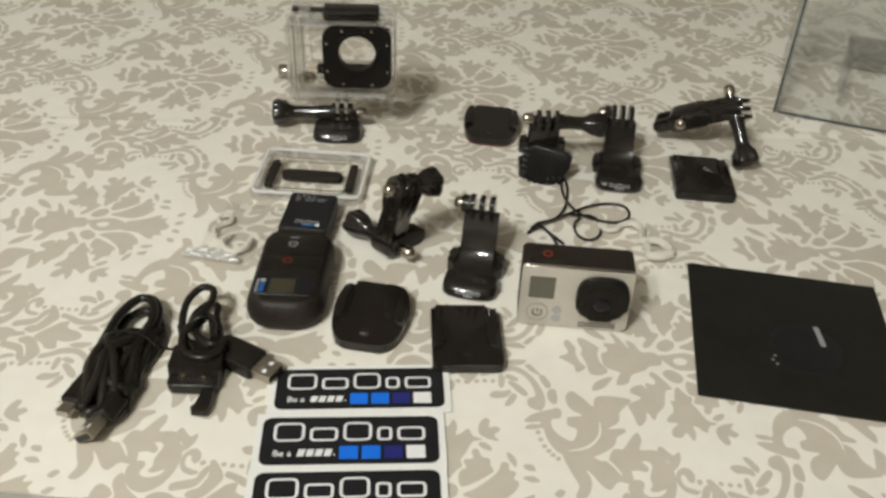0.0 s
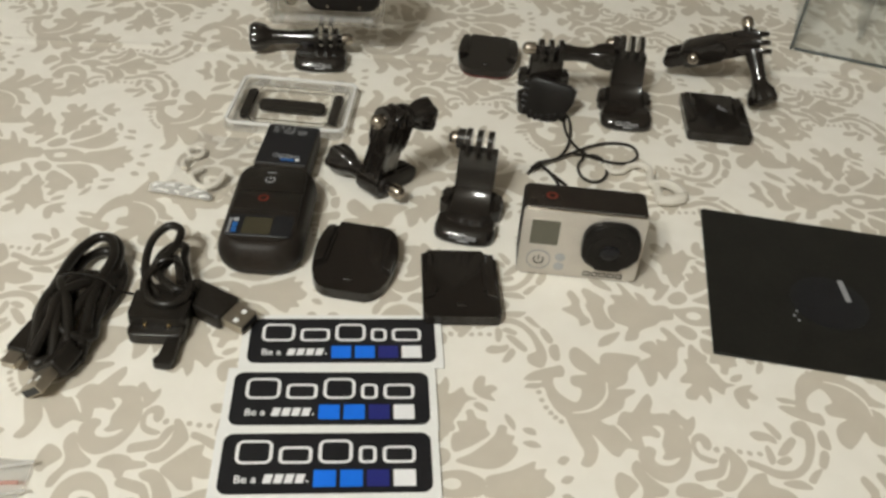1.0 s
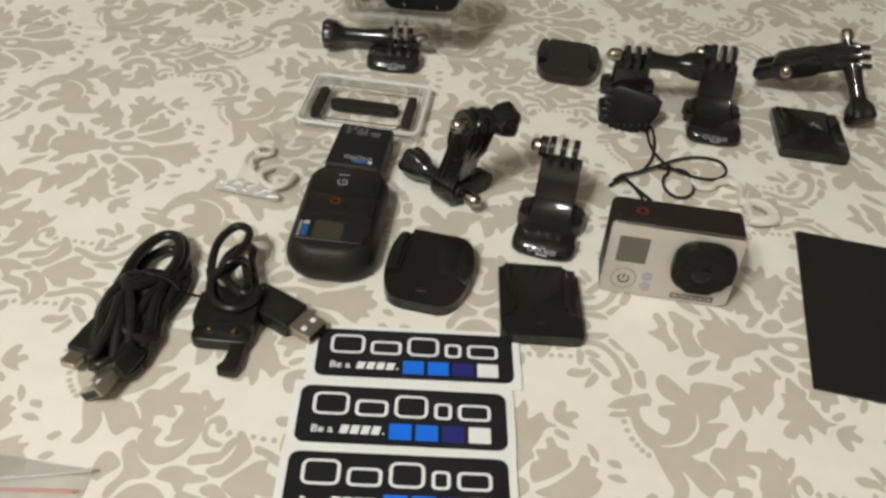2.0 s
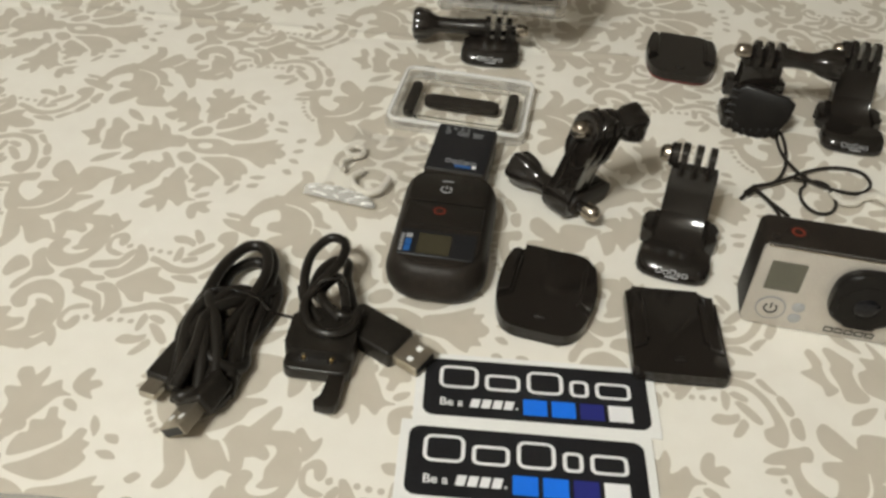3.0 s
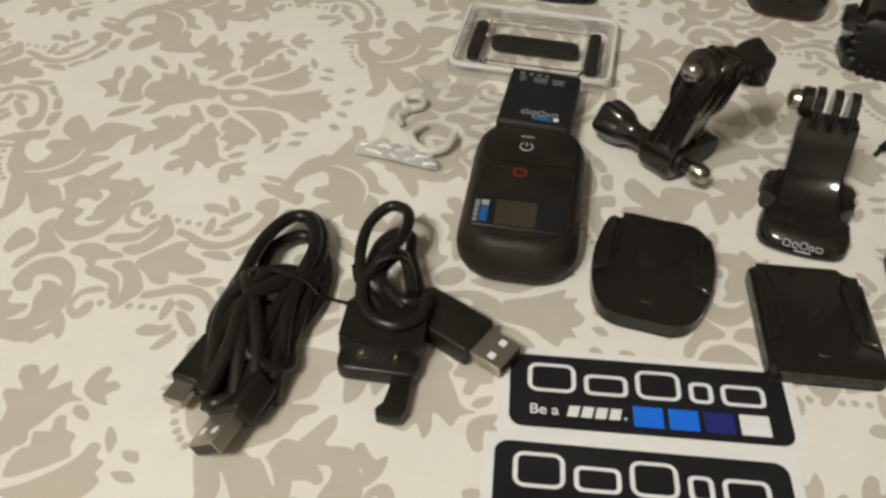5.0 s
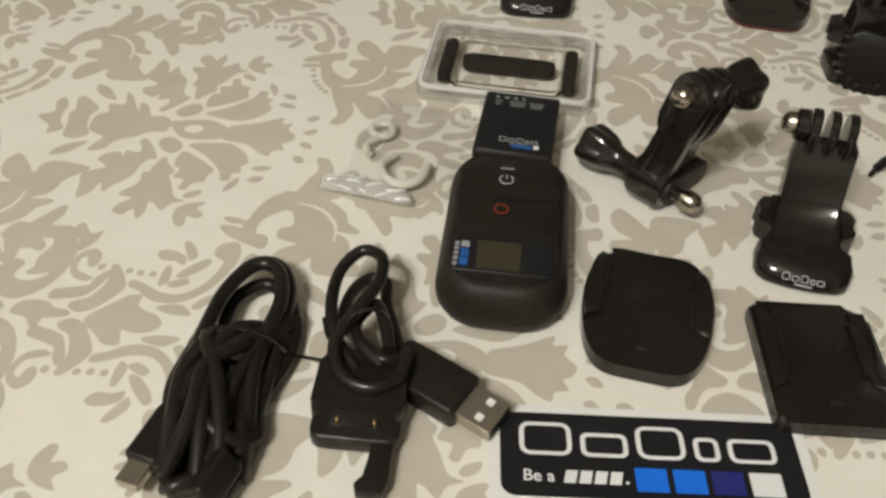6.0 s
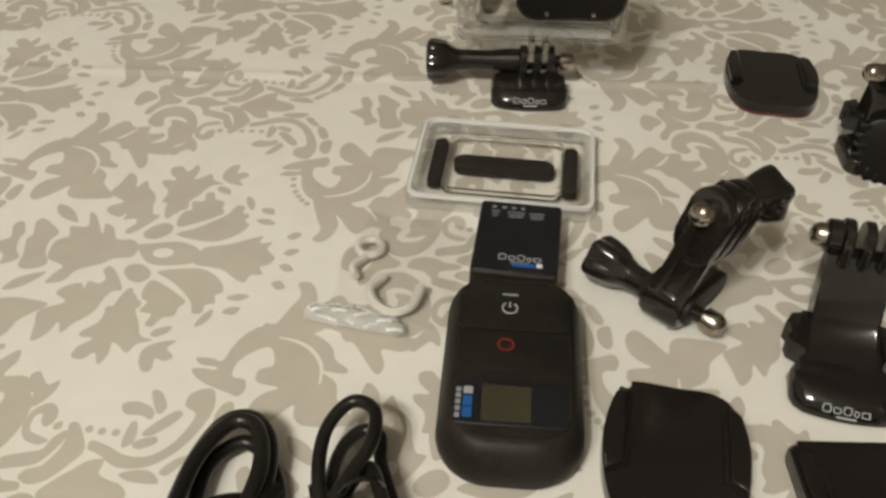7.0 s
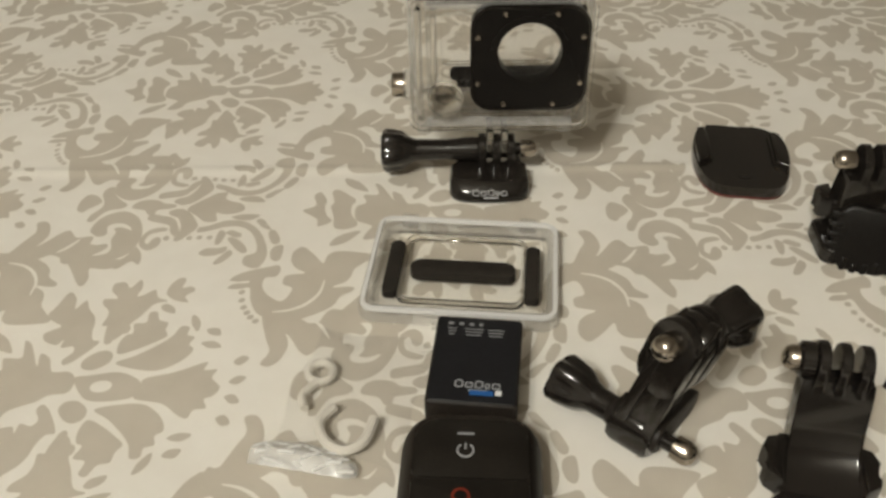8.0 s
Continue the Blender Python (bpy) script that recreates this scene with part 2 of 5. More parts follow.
def spline(pts, n=8, closed=False):
    """A smooth line through the points."""
    pts = [Vector(p) for p in pts]
    out = []
    count = len(pts)
    for i in range(count if closed else count - 1):
        if closed:
            a, b, c, d = (pts[(i + k) % count] for k in (-1, 0, 1, 2))
        else:
            a, b, c, d = pts[max(i - 1, 0)], pts[i], pts[i + 1], pts[min(i + 2, count - 1)]
        for k in range(n):
            t = k / n
            out.append(0.5 * ((2 * b) + (c - a) * t + (2 * a - 5 * b + 4 * c - d) * t * t + (3 * b - a - 3 * c + d) * t ** 3))
    if not closed:
        out.append(pts[-1])
    return out


def tube(pts, r, sides=8, closed=False, n=8):
    """A round cord along a smooth line through the points."""
    line = spline(pts, n, closed)
    count = len(line)
    bm = bmesh.new()
    rows, up = [], None
    for i in range(count):
        ahead = line[(i + 1) % count] if closed or i < count - 1 else line[i]
        back = line[i - 1] if closed or i > 0 else line[i]
        way = (ahead - back).normalized()
        if up is None:
            up = way.orthogonal().normalized()
        up = (up - way * up.dot(way)).normalized()
        side = way.cross(up)
        rr = r if not isinstance(r, (list, tuple)) else r[0] + (r[1] - r[0]) * i / max(1, count - 1)
        rows.append([bm.verts.new(line[i] + (up * math.cos(2 * math.pi * k / sides) + side * math.sin(2 * math.pi * k / sides)) * rr) for k in range(sides)])
    for i in range(count if closed else count - 1):
        a, b = rows[i], rows[(i + 1) % count]
        for k in range(sides):
            bm.faces.new((a[k], a[(k + 1) % sides], b[(k + 1) % sides], b[k]))
    if not closed:
        bm.faces.new(rows[0][::-1])
        bm.faces.new(rows[-1])
    return bm


YZ = Matrix(((0, 0, 1, 0), (1, 0, 0, 0), (0, 1, 0, 0), (0, 0, 0, 1)))   # outline x, y, height -> y, z, x
XZ = Matrix(((1, 0, 0, 0), (0, 0, -1, 0), (0, 1, 0, 0), (0, 0, 0, 1)))  # outline x, y, height -> x, z, towards -y


def finger(r, reach, thick):
    """A mount finger in its own plane: round end at the origin with radius r, a foot reach below; thickness along x, centred."""
    pts = [(r * math.cos(radians(a)), r * math.sin(radians(a))) for a in range(0, 181, 18)] + [(-r, -reach), (r, -reach)]
    return moved(moved(prism(pts, -thick / 2, thick / 2, 0.35, 1, True), Matrix.Identity(4)), YZ)


def thumb_screw(parent, nut_at, knob_at, head=9.0):
    """A long bolt with a flared, lobed plastic knob at one end and a domed steel nut at the other."""
    length = (Vector(knob_at) - Vector(nut_at)).length
    m = along(nut_at, knob_at)
    stem = part("thumb_screw", moved(lathe([(2.6, 2), (2.6, length * 0.30), (5.4, length * 0.33), (5.3, length * 0.42), (4.5, length * 0.55), (4.7, length - 15)], 18), m), GLOSS, parent, "glossy black thumb screw stem")
    part("knob", moved(lathe([(4.6, length - 15.5), (5.2, length - 13), (6.4, length - 11), (head * 0.9, length - 8.6), (head * 0.98, length - 4.2), (head, length - 1.5), (head * 0.9, length), (head * 0.25, length - 0.4)], 40, 0.12, 5), m), GLOSS, stem, "flared five-lobed black knob")
    part("nut", moved(lathe([(3.9, 1.8), (3.9, -2.2), (3.3, -4.0), (2.0, -5.0), (0.4, -5.3)], 16), m), CHROME, stem, "domed bright steel nut")
    return stem


def mark_bars(parent, m, w, h, mat=None, second=True):
    """A small maker's mark as plain bars: a row of five, and a thin line below it. Lies in the xy plane of m."""
    x = -w / 2
    bars = []
    for share, tall in ((0.19, 1.0), (0.17, 0.75), (0.18, 1.0), (0.11, 0.7), (0.18, 0.75)):
        ww, hh = w * share, h * tall
        o, i = rrect(ww, hh, hh * 0.25, 2, x + ww / 2, hh / 2), rrect(ww - h * 0.26, hh - h * 0.26, hh * 0.14, 2, x + ww / 2, hh / 2)
        bars.append(ring(o, i, 0, 0.12))
        x += ww + w * 0.0425
    if second:
        bars.append(prism(rrect(w * 0.42, h * 0.22, 0.05, 1, w * 0.02, -h * 0.35), 0, 0.12))
    return part("maker_mark", moved(merged(*bars), m), mat or PALE, parent, "pale printed maker mark")


# ---- room ----
def slab(name, x0, y0, z0, x1, y1, z1, mat, label, category):
    bm = bmesh.new()
    bmesh.ops.create_cube(bm, size=1, matrix=Matrix.Translation(((x0 + x1) * 500, (y0 + y1) * 500, (z0 + z1) * 500)) @ Matrix.Diagonal(((x1 - x0) * 1000, (y1 - y0) * 1000, (z1 - z0) * 1000, 1)))
    return tagged(part(name, bm, mat), label, category, kind="structure")


slab("floor", -2.3, -2.3, -0.85, 2.5, 2.7, -0.75, FLOORWOOD, "brown wooden floor under the dining table", "floor")
slab("ceiling", -2.3, -2.3, 1.68, 2.5, 2.7, 1.78, PLASTER, "plain beige plaster ceiling", "ceiling")
slab("wall_north", -2.3, 2.6, -0.75, 2.5, 2.7, 1.68, PLASTER, "plain beige plaster wall", "wall")
slab("wall_south", -2.3, -2.3, -0.75, 2.5, -2.2, 1.68, PLASTER, "plain beige plaster wall", "wall")
slab("wall_west", -2.3, -2.2, -0.75, -2.2, 2.6, 1.68, PLASTER, "plain beige plaster wall", "wall")
slab("wall_east", 2.4, -2.2, -0.75, 2.5, 2.6, 1.68, PLASTER, "plain beige plaster wall", "wall")

lamp = thing("ceiling_lamp", -480, -715, 1680, 0, "ceiling lamp with three opal bowls hanging over the table", "lamp")
part("canopy", lathe([(60, 0), (60, -18), (20, -30), (8, -34)], 32), CHROME, lamp)
part("stem", lathe([(7, -30), (7, -165), (3, -172)], 14), CHROME, lamp)
for bx, by, bz in BULBS:
    tip = (bx * 1000 + 480, by * 1000 + 715, -222)
    part("arm", tube([(0, 0, -150), (tip[0] * 0.5, tip[1] * 0.5, -175), (tip[0], tip[1], -205)], 5, 8), CHROME, lamp)
    part("shade", moved(lathe([(10, 18), (26, 14), (52, -4), (68, -34), (66, -35), (50, -7), (25, 10), (11, 14)], 32), pose(*tip)), SHADE, lamp, "opal glass bowl open below")

# table and cloth
TX0, TX1, TY0, TY1 = -700, 800, -300, 1150
table = thing("dining_table", 0, 0, -4, 0, "brown wooden dining table under a patterned cloth", "table")
part("tabletop", block(TX1 - TX0, TY1 - TY0, 30, (TX0 + TX1) / 2, (TY0 + TY1) / 2, -30, 2, 15), WOOD, table)
for lx in (TX0 + 70, TX1 - 70):
    for ly in (TY0 + 70, TY1 - 70):
        part("leg", prism(rrect(60, 60, 6, 3, lx, ly), -746, -30, 1), WOOD, table)

CREASE = Vector((math.cos(radians(7.4)), math.sin(radians(7.4))))


def cloth_height(x, y):
    """Height of the cloth in millimetres: one ironed fold and a faint swell."""
    off = -(x + 282) * CREASE.y + (y - 528) * CREASE.x
    fold = 0.6 * math.exp(-(off / 2.6) ** 2) - 0.3 * math.exp(-((off + 6) / 5.0) ** 2)
    off2 = (x - 330) * CREASE.x + (y - 500) * CREASE.y
    return fold + 0.5 * math.exp(-(off2 / 3.0) ** 2)


def cloth_sheet():
    """The top as a fine sheet, closest set along the fold, and a hanging skirt round it."""
    xs = list(np.arange(TX0 - 3, TX1 + 4, 1506 / 190))
    ys = list(np.arange(TY0 - 3, 440, 8.0)) + list(np.arange(440, 680, 1.5)) + list(np.arange(680, TY1 + 4, 8.0))
    verts, faces = [], []
    for y in ys:
        for x in xs:
            verts.append((x, y, cloth_height(x, y)))
    nx, ny = len(xs), len(ys)
    for j in range(ny - 1):
        for i in range(nx - 1):
            a = j * nx + i
            faces.append((a, a + 1, a + nx + 1, a + nx))
    border = [i for i in range(nx)] + [j * nx + nx - 1 for j in range(1, ny)] + [(ny - 1) * nx + i for i in range(nx - 2, -1, -1)] + [j * nx for j in range(ny - 2, 0, -1)]
    base = len(verts)
    n = len(border)
    cx, cy = (TX0 + TX1) / 2, (TY0 + TY1) / 2
    for row, drop in ((0, 60), (1, 240)):
        for k, v in enumerate(border):
            x, y, z = verts[v]
            ripple = (4 + 10 * row) * (1 + math.sin(k * 0.13) * math.sin(k * 0.041))
            sx, sy = (x - cx) / (TX1 - TX0) * 2, (y - cy) / (TY1 - TY0) * 2
            verts.append((x + ripple * sx, y + ripple * sy, -drop))
    for k in range(n):
        a, b = border[k], border[(k + 1) % n]
        c, d = base + k, base + (k + 1) % n
        faces.append((a, c, d, b))
        faces.append((c, c + n, d + n, d))
    me = bpy.data.meshes.new("tablecloth")
    me.from_pydata([(x * 0.001, y * 0.001, z * 0.001) for x, y, z in verts], [], faces)
    me.materials.append(CLOTH)
    me.polygons.foreach_set("use_smooth", [True] * len(me.polygons))
    return tagged(new("tablecloth", me), "ivory cotton tablecloth with taupe damask leaves and an ironed fold", "tablecloth")


cloth = cloth_sheet()

# ---- damask motif: one flower with its scrolls, mirrored about its axis and set out on a half-drop lattice ----
PIECES = []   # (pale, points in u and v, faces, drawn once: it is symmetric itself)


def area(pts):
    return sum(a[0] * b[1] - b[0] * a[1] for a, b in zip(pts, pts[1:] + pts[:1])) / 2


def shape(*knots, once=False):
    """One woven leaf: a smooth closed outline through the knots, its tips kept crisp."""
    pts = [(p.x, p.y) for p in spline([(u, v, 0) for u, v in knots], 4, True)]
    if area(pts) < 0:
        pts = pts[::-1]
    PIECES.append((False, pts, [tuple(range(len(pts)))], once))


def oval(u, v, a, b, pale=False):
    pts = [(u + a * math.cos(math.pi * k / 8), v + b * math.sin(math.pi * k / 8)) for k in range(16)]
    PIECES.append((pale, pts, [tuple(range(16))], pale))


def dots(*places):
    for u, v in places:
        oval(u, v, 1.25, 1.35)


def vein(*knots, wide=1.5):
    """A pale line of the ground colour that tapers to both ends."""
    mid = spline([(u, v, 0) for u, v in knots], 6)
    count = len(mid)
    pts = []
    for i, p in enumerate(mid):
        way = (mid[min(i + 1, count - 1)] - mid[max(i - 1, 0)]).normalized()
        w = wide / 2 * (0.35 + 0.65 * math.sin(math.pi * i / (count - 1)))
        pts += [(p.x + way.y * w, p.y - way.x * w), (p.x - way.y * w, p.y + way.x * w)]
    PIECES.append((True, pts, [(2 * k, 2 * k + 2, 2 * k + 3, 2 * k + 1) for k in range(count - 1)], False))


# eyed petal on the axis
shape((-13.5, 3.9), (-9.1, 5.0), (1.2, 6.7), (10.0, 2.1), (9.7, -4.1), (3.3, -6.3), (-4.9, -6.3), (-10.0, -2.2), once=True)
# front petal
shape((10.0, -5.2), (10.9, -0.6), (10.6, 3.9), (20.3, 7.1), (29.7, 12.0), (29.9, 8.2), (34.3, 8.5), (33.5, 4.6), (37.4, 0.3), (36.1, -3.6), (33.5, -5.2), (35.3, -8.9), (31.4, -9.9), (30.2, -13.5), (26.2, -11.8), (20.1, -7.3), once=True)
# side petals
shape((-1.4, -10.2), (6.2, -7.8), (14.4, -7.7), (21.3, -12.6), (24.3, -18.3), (22.2, -20.9), (23.3, -24.5), (20.3, -25.7), (20.4, -29.3), (17.2, -29.8), (15.3, -25.0), (11.5, -20.3), (4.8, -14.4))
shape((-1.9, -14.6), (3.6, -16.9), (9.8, -21.3), (13.2, -24.5), (11.8, -27.7), (11.7, -31.4), (8.1, -32.7), (6.3, -36.9), (3.5, -35.9), (3.8, -31.2), (-0.5, -30.0), (0.5, -25.4), (-1.9, -23.9), (-3.1, -19.5))
shape((-10.0, 21.1), (-11.9, 29.9), (-10.1, 32.1), (-5.6, 31.4), (-2.9, 28.6), (-3.6, 25.7), (-6.7, 25.2), (-7.6, 20.6))
# deep-cut leaves
shape((-9.0, -28.0), (-9.2, -22.7), (-6.1, -21.1), (-3.3, -24.5), (-1.9, -29.8), (0.8, -34.5), (4.1, -41.1), (8.7, -42.9), (4.3, -44.9), (2.3, -49.0), (-1.5, -45.8), (-3.8, -45.1), (-3.1, -50.2), (-4.8, -54.4), (-7.7, -49.5), (-10.5, -52.6), (-14.4, -51.5), (-14.2, -47.4), (-10.8, -43.4), (-15.5, -42.7), (-15.4, -39.9), (-12.3, -36.5), (-11.6, -32.8), (-12.2, -28.5))
shape((-10.3, -19.8), (-15.4, -11.6), (-19.1, -8.2), (-20.6, -10.4), (-18.1, -14.8), (-19.4, -17.4), (-23.3, -16.4), (-23.5, -20.3), (-25.6, -17.6), (-30.2, -19.4), (-31.8, -23.2), (-27.0, -27.0), (-30.5, -29.4), (-34.0, -32.2), (-32.3, -38.2), (-30.2, -45.7), (-26.4, -42.3), (-25.0, -36.7), (-22.2, -41.6), (-19.8, -37.0), (-16.7, -33.6), (-15.1, -29.7), (-14.7, -25.1), (-13.1, -21.0))
shape((-13.3, -10.5), (-12.4, -7.1), (-8.4, -6.5), (-4.1, -9.8), (-3.4, -13.7), (-6.0, -16.1), (-10.0, -14.7))
# back leaf on the axis
shape((-13.0, 3.1), (-17.0, 6.8), (-22.6, 6.7), (-26.1, 13.1), (-30.2, 15.2), (-29.0, 9.2), (-35.1, 19.3), (-38.5, 21.5), (-36.1, 13.3), (-42.3, 12.8), (-40.5, 7.3), (-43.8, 4.7), (-44.3, 0.3), (-42.6, -5.7), (-35.8, -9.2), (-37.0, -13.0), (-38.0, -18.3), (-32.4, -17.0), (-30.4, -11.9), (-27.4, -9.5), (-22.4, -7.1), (-19.3, -4.1), (-13.4, -2.8), once=True)
shape((-55.1, 4.2), (-54.1, 7.4), (-56.3, 14.6), (-54.1, 16.7), (-48.9, 13.0), (-45.1, 8.8), (-46.3, 4.3), (-45.2, -2.0), (-41.8, -8.1), (-45.5, -11.5), (-51.1, -10.7), (-52.7, -3.1), once=True)
shape((-66.6, 1.5), (-61.6, 4.9), (-63.7, 12.0), (-61.2, 14.7), (-57.6, 8.6), (-57.8, 4.6), (-56.1, -1.6), (-53.0, -6.1), (-58.0, -9.8), (-59.3, -5.0), (-63.5, -1.5), once=True)
shape((-50.9, -22.7), (-49.7, -17.8), (-45.4, -14.3), (-40.0, -12.7), (-41.9, -16.9), (-45.8, -21.1))
# small leaves and drops round the flower
shape((7.5, -52.3), (7.2, -46.9), (11.0, -43.6), (16.4, -42.7), (14.5, -46.1), (17.6, -49.4), (15.4, -51.7), (12.3, -50.8), (12.7, -55.4), (10.3, -56.4))
shape((6.9, -40.4), (8.2, -37.7), (12.6, -36.3), (12.3, -39.2), (9.1, -41.4))
shape((26.3, -21.8), (29.7, -19.4), (34.0, -20.2), (30.8, -23.0))
shape((27.0, -29.0), (28.4, -26.3), (32.4, -26.0), (31.2, -29.5))
shape((19.9, -35.9), (20.5, -31.5), (23.4, -27.4), (24.0, -31.3), (22.2, -34.8))
shape((38.9, 12.2), (41.4, 15.2), (44.0, 13.8), (41.5, 10.5))
shape((39.8, 2.7), (42.3, 5.6), (45.3, 4.8), (42.9, 1.6))
# scroll that ends the spray
shape((-40.1, 85.9), (-40.3, 90.2), (-39.1, 94.5), (-35.3, 98.6), (-29.7, 99.8), (-23.5, 95.8), (-19.5, 89.2), (-17.6, 82.3), (-17.8, 74.9), (-19.9, 70.5), (-23.9, 67.6), (-30.1, 66.2), (-38.7, 65.0), (-43.8, 65.3), (-46.6, 72.1), (-44.5, 74.6), (-39.8, 78.0), (-34.3, 76.9), (-30.6, 77.7), (-29.1, 75.5), (-30.8, 72.6), (-33.2, 70.0), (-28.6, 71.2), (-27.2, 74.1), (-29.4, 80.7), (-29.1, 84.9), (-30.7, 87.9), (-27.9, 88.7), (-23.2, 86.8), (-25.4, 89.9), (-29.1, 91.4), (-32.5, 91.0), (-34.0, 88.7), (-32.6, 84.8), (-33.5, 82.9), (-36.4, 82.5))
shape((-22.8, 63.4), (-22.1, 65.9), (-19.2, 70.5), (-17.6, 75.6), (-14.7, 72.7), (-12.8, 68.4), (-13.0, 64.6), (-15.8, 66.6), (-17.9, 64.9), (-20.6, 61.7))
# curl
shape((-17.0, 77.8), (-17.4, 83.0), (-15.0, 87.3), (-10.4, 88.8), (-7.9, 86.9), (-11.6, 85.4), (-14.6, 83.8), (-15.2, 79.3), (-13.3, 77.8), (-12.4, 80.8), (-10.6, 82.3), (-8.7, 80.1), (-9.0, 76.0), (-11.8, 73.5), (-15.0, 74.9))
shape((-8.4, 81.2), (-7.6, 83.1), (-5.8, 82.0), (-6.5, 79.8))
# heart of the scrolls
shape((-18.7, 93.9), (-18.6, 97.9), (-14.2, 97.1), (-8.1, 95.1), (-4.8, 90.0), (-3.1, 85.4), (-4.2, 82.8), (-7.1, 86.2), (-8.4, 90.0), (-12.4, 91.6))
shape((-11.5, 99.9), (-7.8, 102.0), (-3.1, 100.0), (1.4, 94.0), (3.7, 89.3), (1.7, 84.3), (-1.6, 79.8), (-3.9, 80.5), (-3.1, 85.4), (-3.6, 90.1), (-6.5, 95.5), (-9.9, 97.1))
shape((-28.4, 102.3), (-27.3, 106.8), (-22.9, 108.5), (-18.2, 107.7), (-15.3, 105.7), (-10.8, 105.3), (-9.8, 102.8), (-14.5, 101.5), (-17.1, 100.7), (-17.5, 97.5), (-19.9, 97.5), (-22.5, 100.7), once=True)
# arrow leaf
shape((-4.3, 101.6), (-1.0, 107.0), (2.4, 110.4), (5.3, 113.4), (9.8, 114.2), (10.1, 109.6), (13.6, 107.5), (17.1, 106.3), (20.1, 103.0), (18.7, 99.7), (13.2, 98.1), (8.9, 98.9), (10.4, 93.3), (5.5, 92.9), (1.6, 96.4), once=True)
# hook
shape((4.8, 85.5), (4.4, 88.6), (8.2, 90.1), (14.3, 93.7), (21.6, 93.4), (27.7, 89.5), (32.7, 82.7), (36.4, 73.5), (36.7, 67.4), (34.9, 62.9), (31.5, 63.2), (28.4, 65.6), (28.0, 69.8), (30.5, 71.6), (32.1, 73.5), (29.9, 80.8), (26.2, 86.4), (21.4, 89.5), (15.5, 89.4), (10.3, 87.1))
shape((16.1, 96.1), (20.4, 98.1), (27.9, 97.8), (24.9, 94.2), (20.2, 94.1))
shape((27.1, 94.2), (29.5, 95.0), (32.6, 91.1), (35.1, 87.3), (31.8, 88.4), (28.8, 91.1))
shape((34.1, 85.7), (36.5, 87.3), (40.0, 80.9), (39.3, 77.9), (36.8, 79.0))
shape((37.8, 72.4), (38.5, 76.4), (42.0, 77.2), (42.9, 70.0), (41.7, 67.1), (39.3, 68.2))
# spray of small leaves
shape((13.7, 78.8), (13.3, 84.4), (14.2, 87.1), (16.7, 84.8), (16.3, 79.6), (15.1, 77.3))
shape((16.5, 85.6), (18.9, 87.1), (23.4, 84.5), (22.6, 82.2), (19.0, 83.3))
shape((18.3, 81.4), (20.9, 82.2), (25.4, 78.2), (28.2, 73.8), (26.6, 72.0), (22.8, 75.2))
shape((9.1, 71.8), (11.3, 75.1), (15.9, 75.1), (19.3, 76.3), (19.5, 73.0), (16.4, 70.8), (12.1, 70.1))
shape((16.6, 65.5), (18.1, 69.8), (20.8, 74.1), (22.8, 71.6), (21.3, 68.0), (18.9, 65.2))
# bud between two scrolls
shape((-51.9, 101.3), (-52.4, 107.9), (-50.3, 112.2), (-45.9, 110.5), (-43.0, 106.7), (-44.6, 103.8), (-46.7, 101.7), (-48.8, 98.9), once=True)
shape((-44.1, 92.5), (-44.4, 96.9), (-41.9, 101.8), (-41.7, 105.9), (-44.8, 112.2), (-44.5, 116.5), (-41.8, 118.3), (-38.9, 112.2), (-35.1, 108.0), (-31.2, 104.7), (-32.9, 101.8), (-37.3, 100.6), (-39.8, 97.7), (-41.6, 92.9), once=True)
# acanthus spray, upper lobes
shape((26.4, 50.7), (28.5, 53.4), (33.4, 53.8), (33.5, 55.1), (29.2, 54.7), (26.1, 55.7), (29.1, 59.4), (34.0, 61.9), (39.2, 63.6), (42.7, 64.7), (44.5, 61.9), (43.4, 57.9), (39.6, 57.1), (39.3, 52.8), (41.1, 48.9), (44.4, 45.7), (47.9, 43.6), (50.2, 45.5), (51.2, 51.0), (47.8, 52.9), (46.7, 54.9), (47.6, 58.6), (54.4, 60.0), (50.5, 62.7), (47.7, 66.5), (46.9, 71.4), (48.0, 74.7), (50.7, 76.2), (55.4, 71.9), (60.3, 66.2), (61.2, 70.8), (65.2, 73.7), (76.8, 72.4), (79.6, 70.3), (75.5, 65.7), (73.0, 62.2), (72.5, 58.1), (70.7, 54.8), (66.4, 51.8), (73.5, 52.2), (74.8, 50.2), (70.3, 46.6), (68.8, 41.9), (65.0, 38.1), (57.5, 33.8), (51.7, 31.9), (44.0, 34.9), (39.8, 38.5), (36.7, 44.7), (34.9, 51.1), (31.4, 50.4))
# acanthus spray, lower lobes and root
shape((43.4, 36.7), (50.7, 37.1), (57.8, 34.3), (62.4, 31.8), (70.3, 36.5), (79.3, 49.5), (81.8, 45.4), (80.3, 39.1), (87.4, 39.1), (94.9, 33.6), (82.9, 32.5), (73.5, 30.8), (74.9, 25.6), (75.0, 18.9), (68.4, 20.0), (64.4, 15.6), (60.9, 17.4), (57.1, 23.0), (54.1, 26.4), (56.2, 20.4), (55.0, 13.8), (52.0, 10.1), (48.4, 11.3), (50.2, 17.3), (47.3, 24.3))
dots((32.6, 48.5), (33.7, 44.0), (35.4, 40.0), (37.3, 37.2), (39.2, 34.8), (41.6, 32.7))
dots((2.5, 81.7), (6.5, 82.1), (10.7, 82.1))
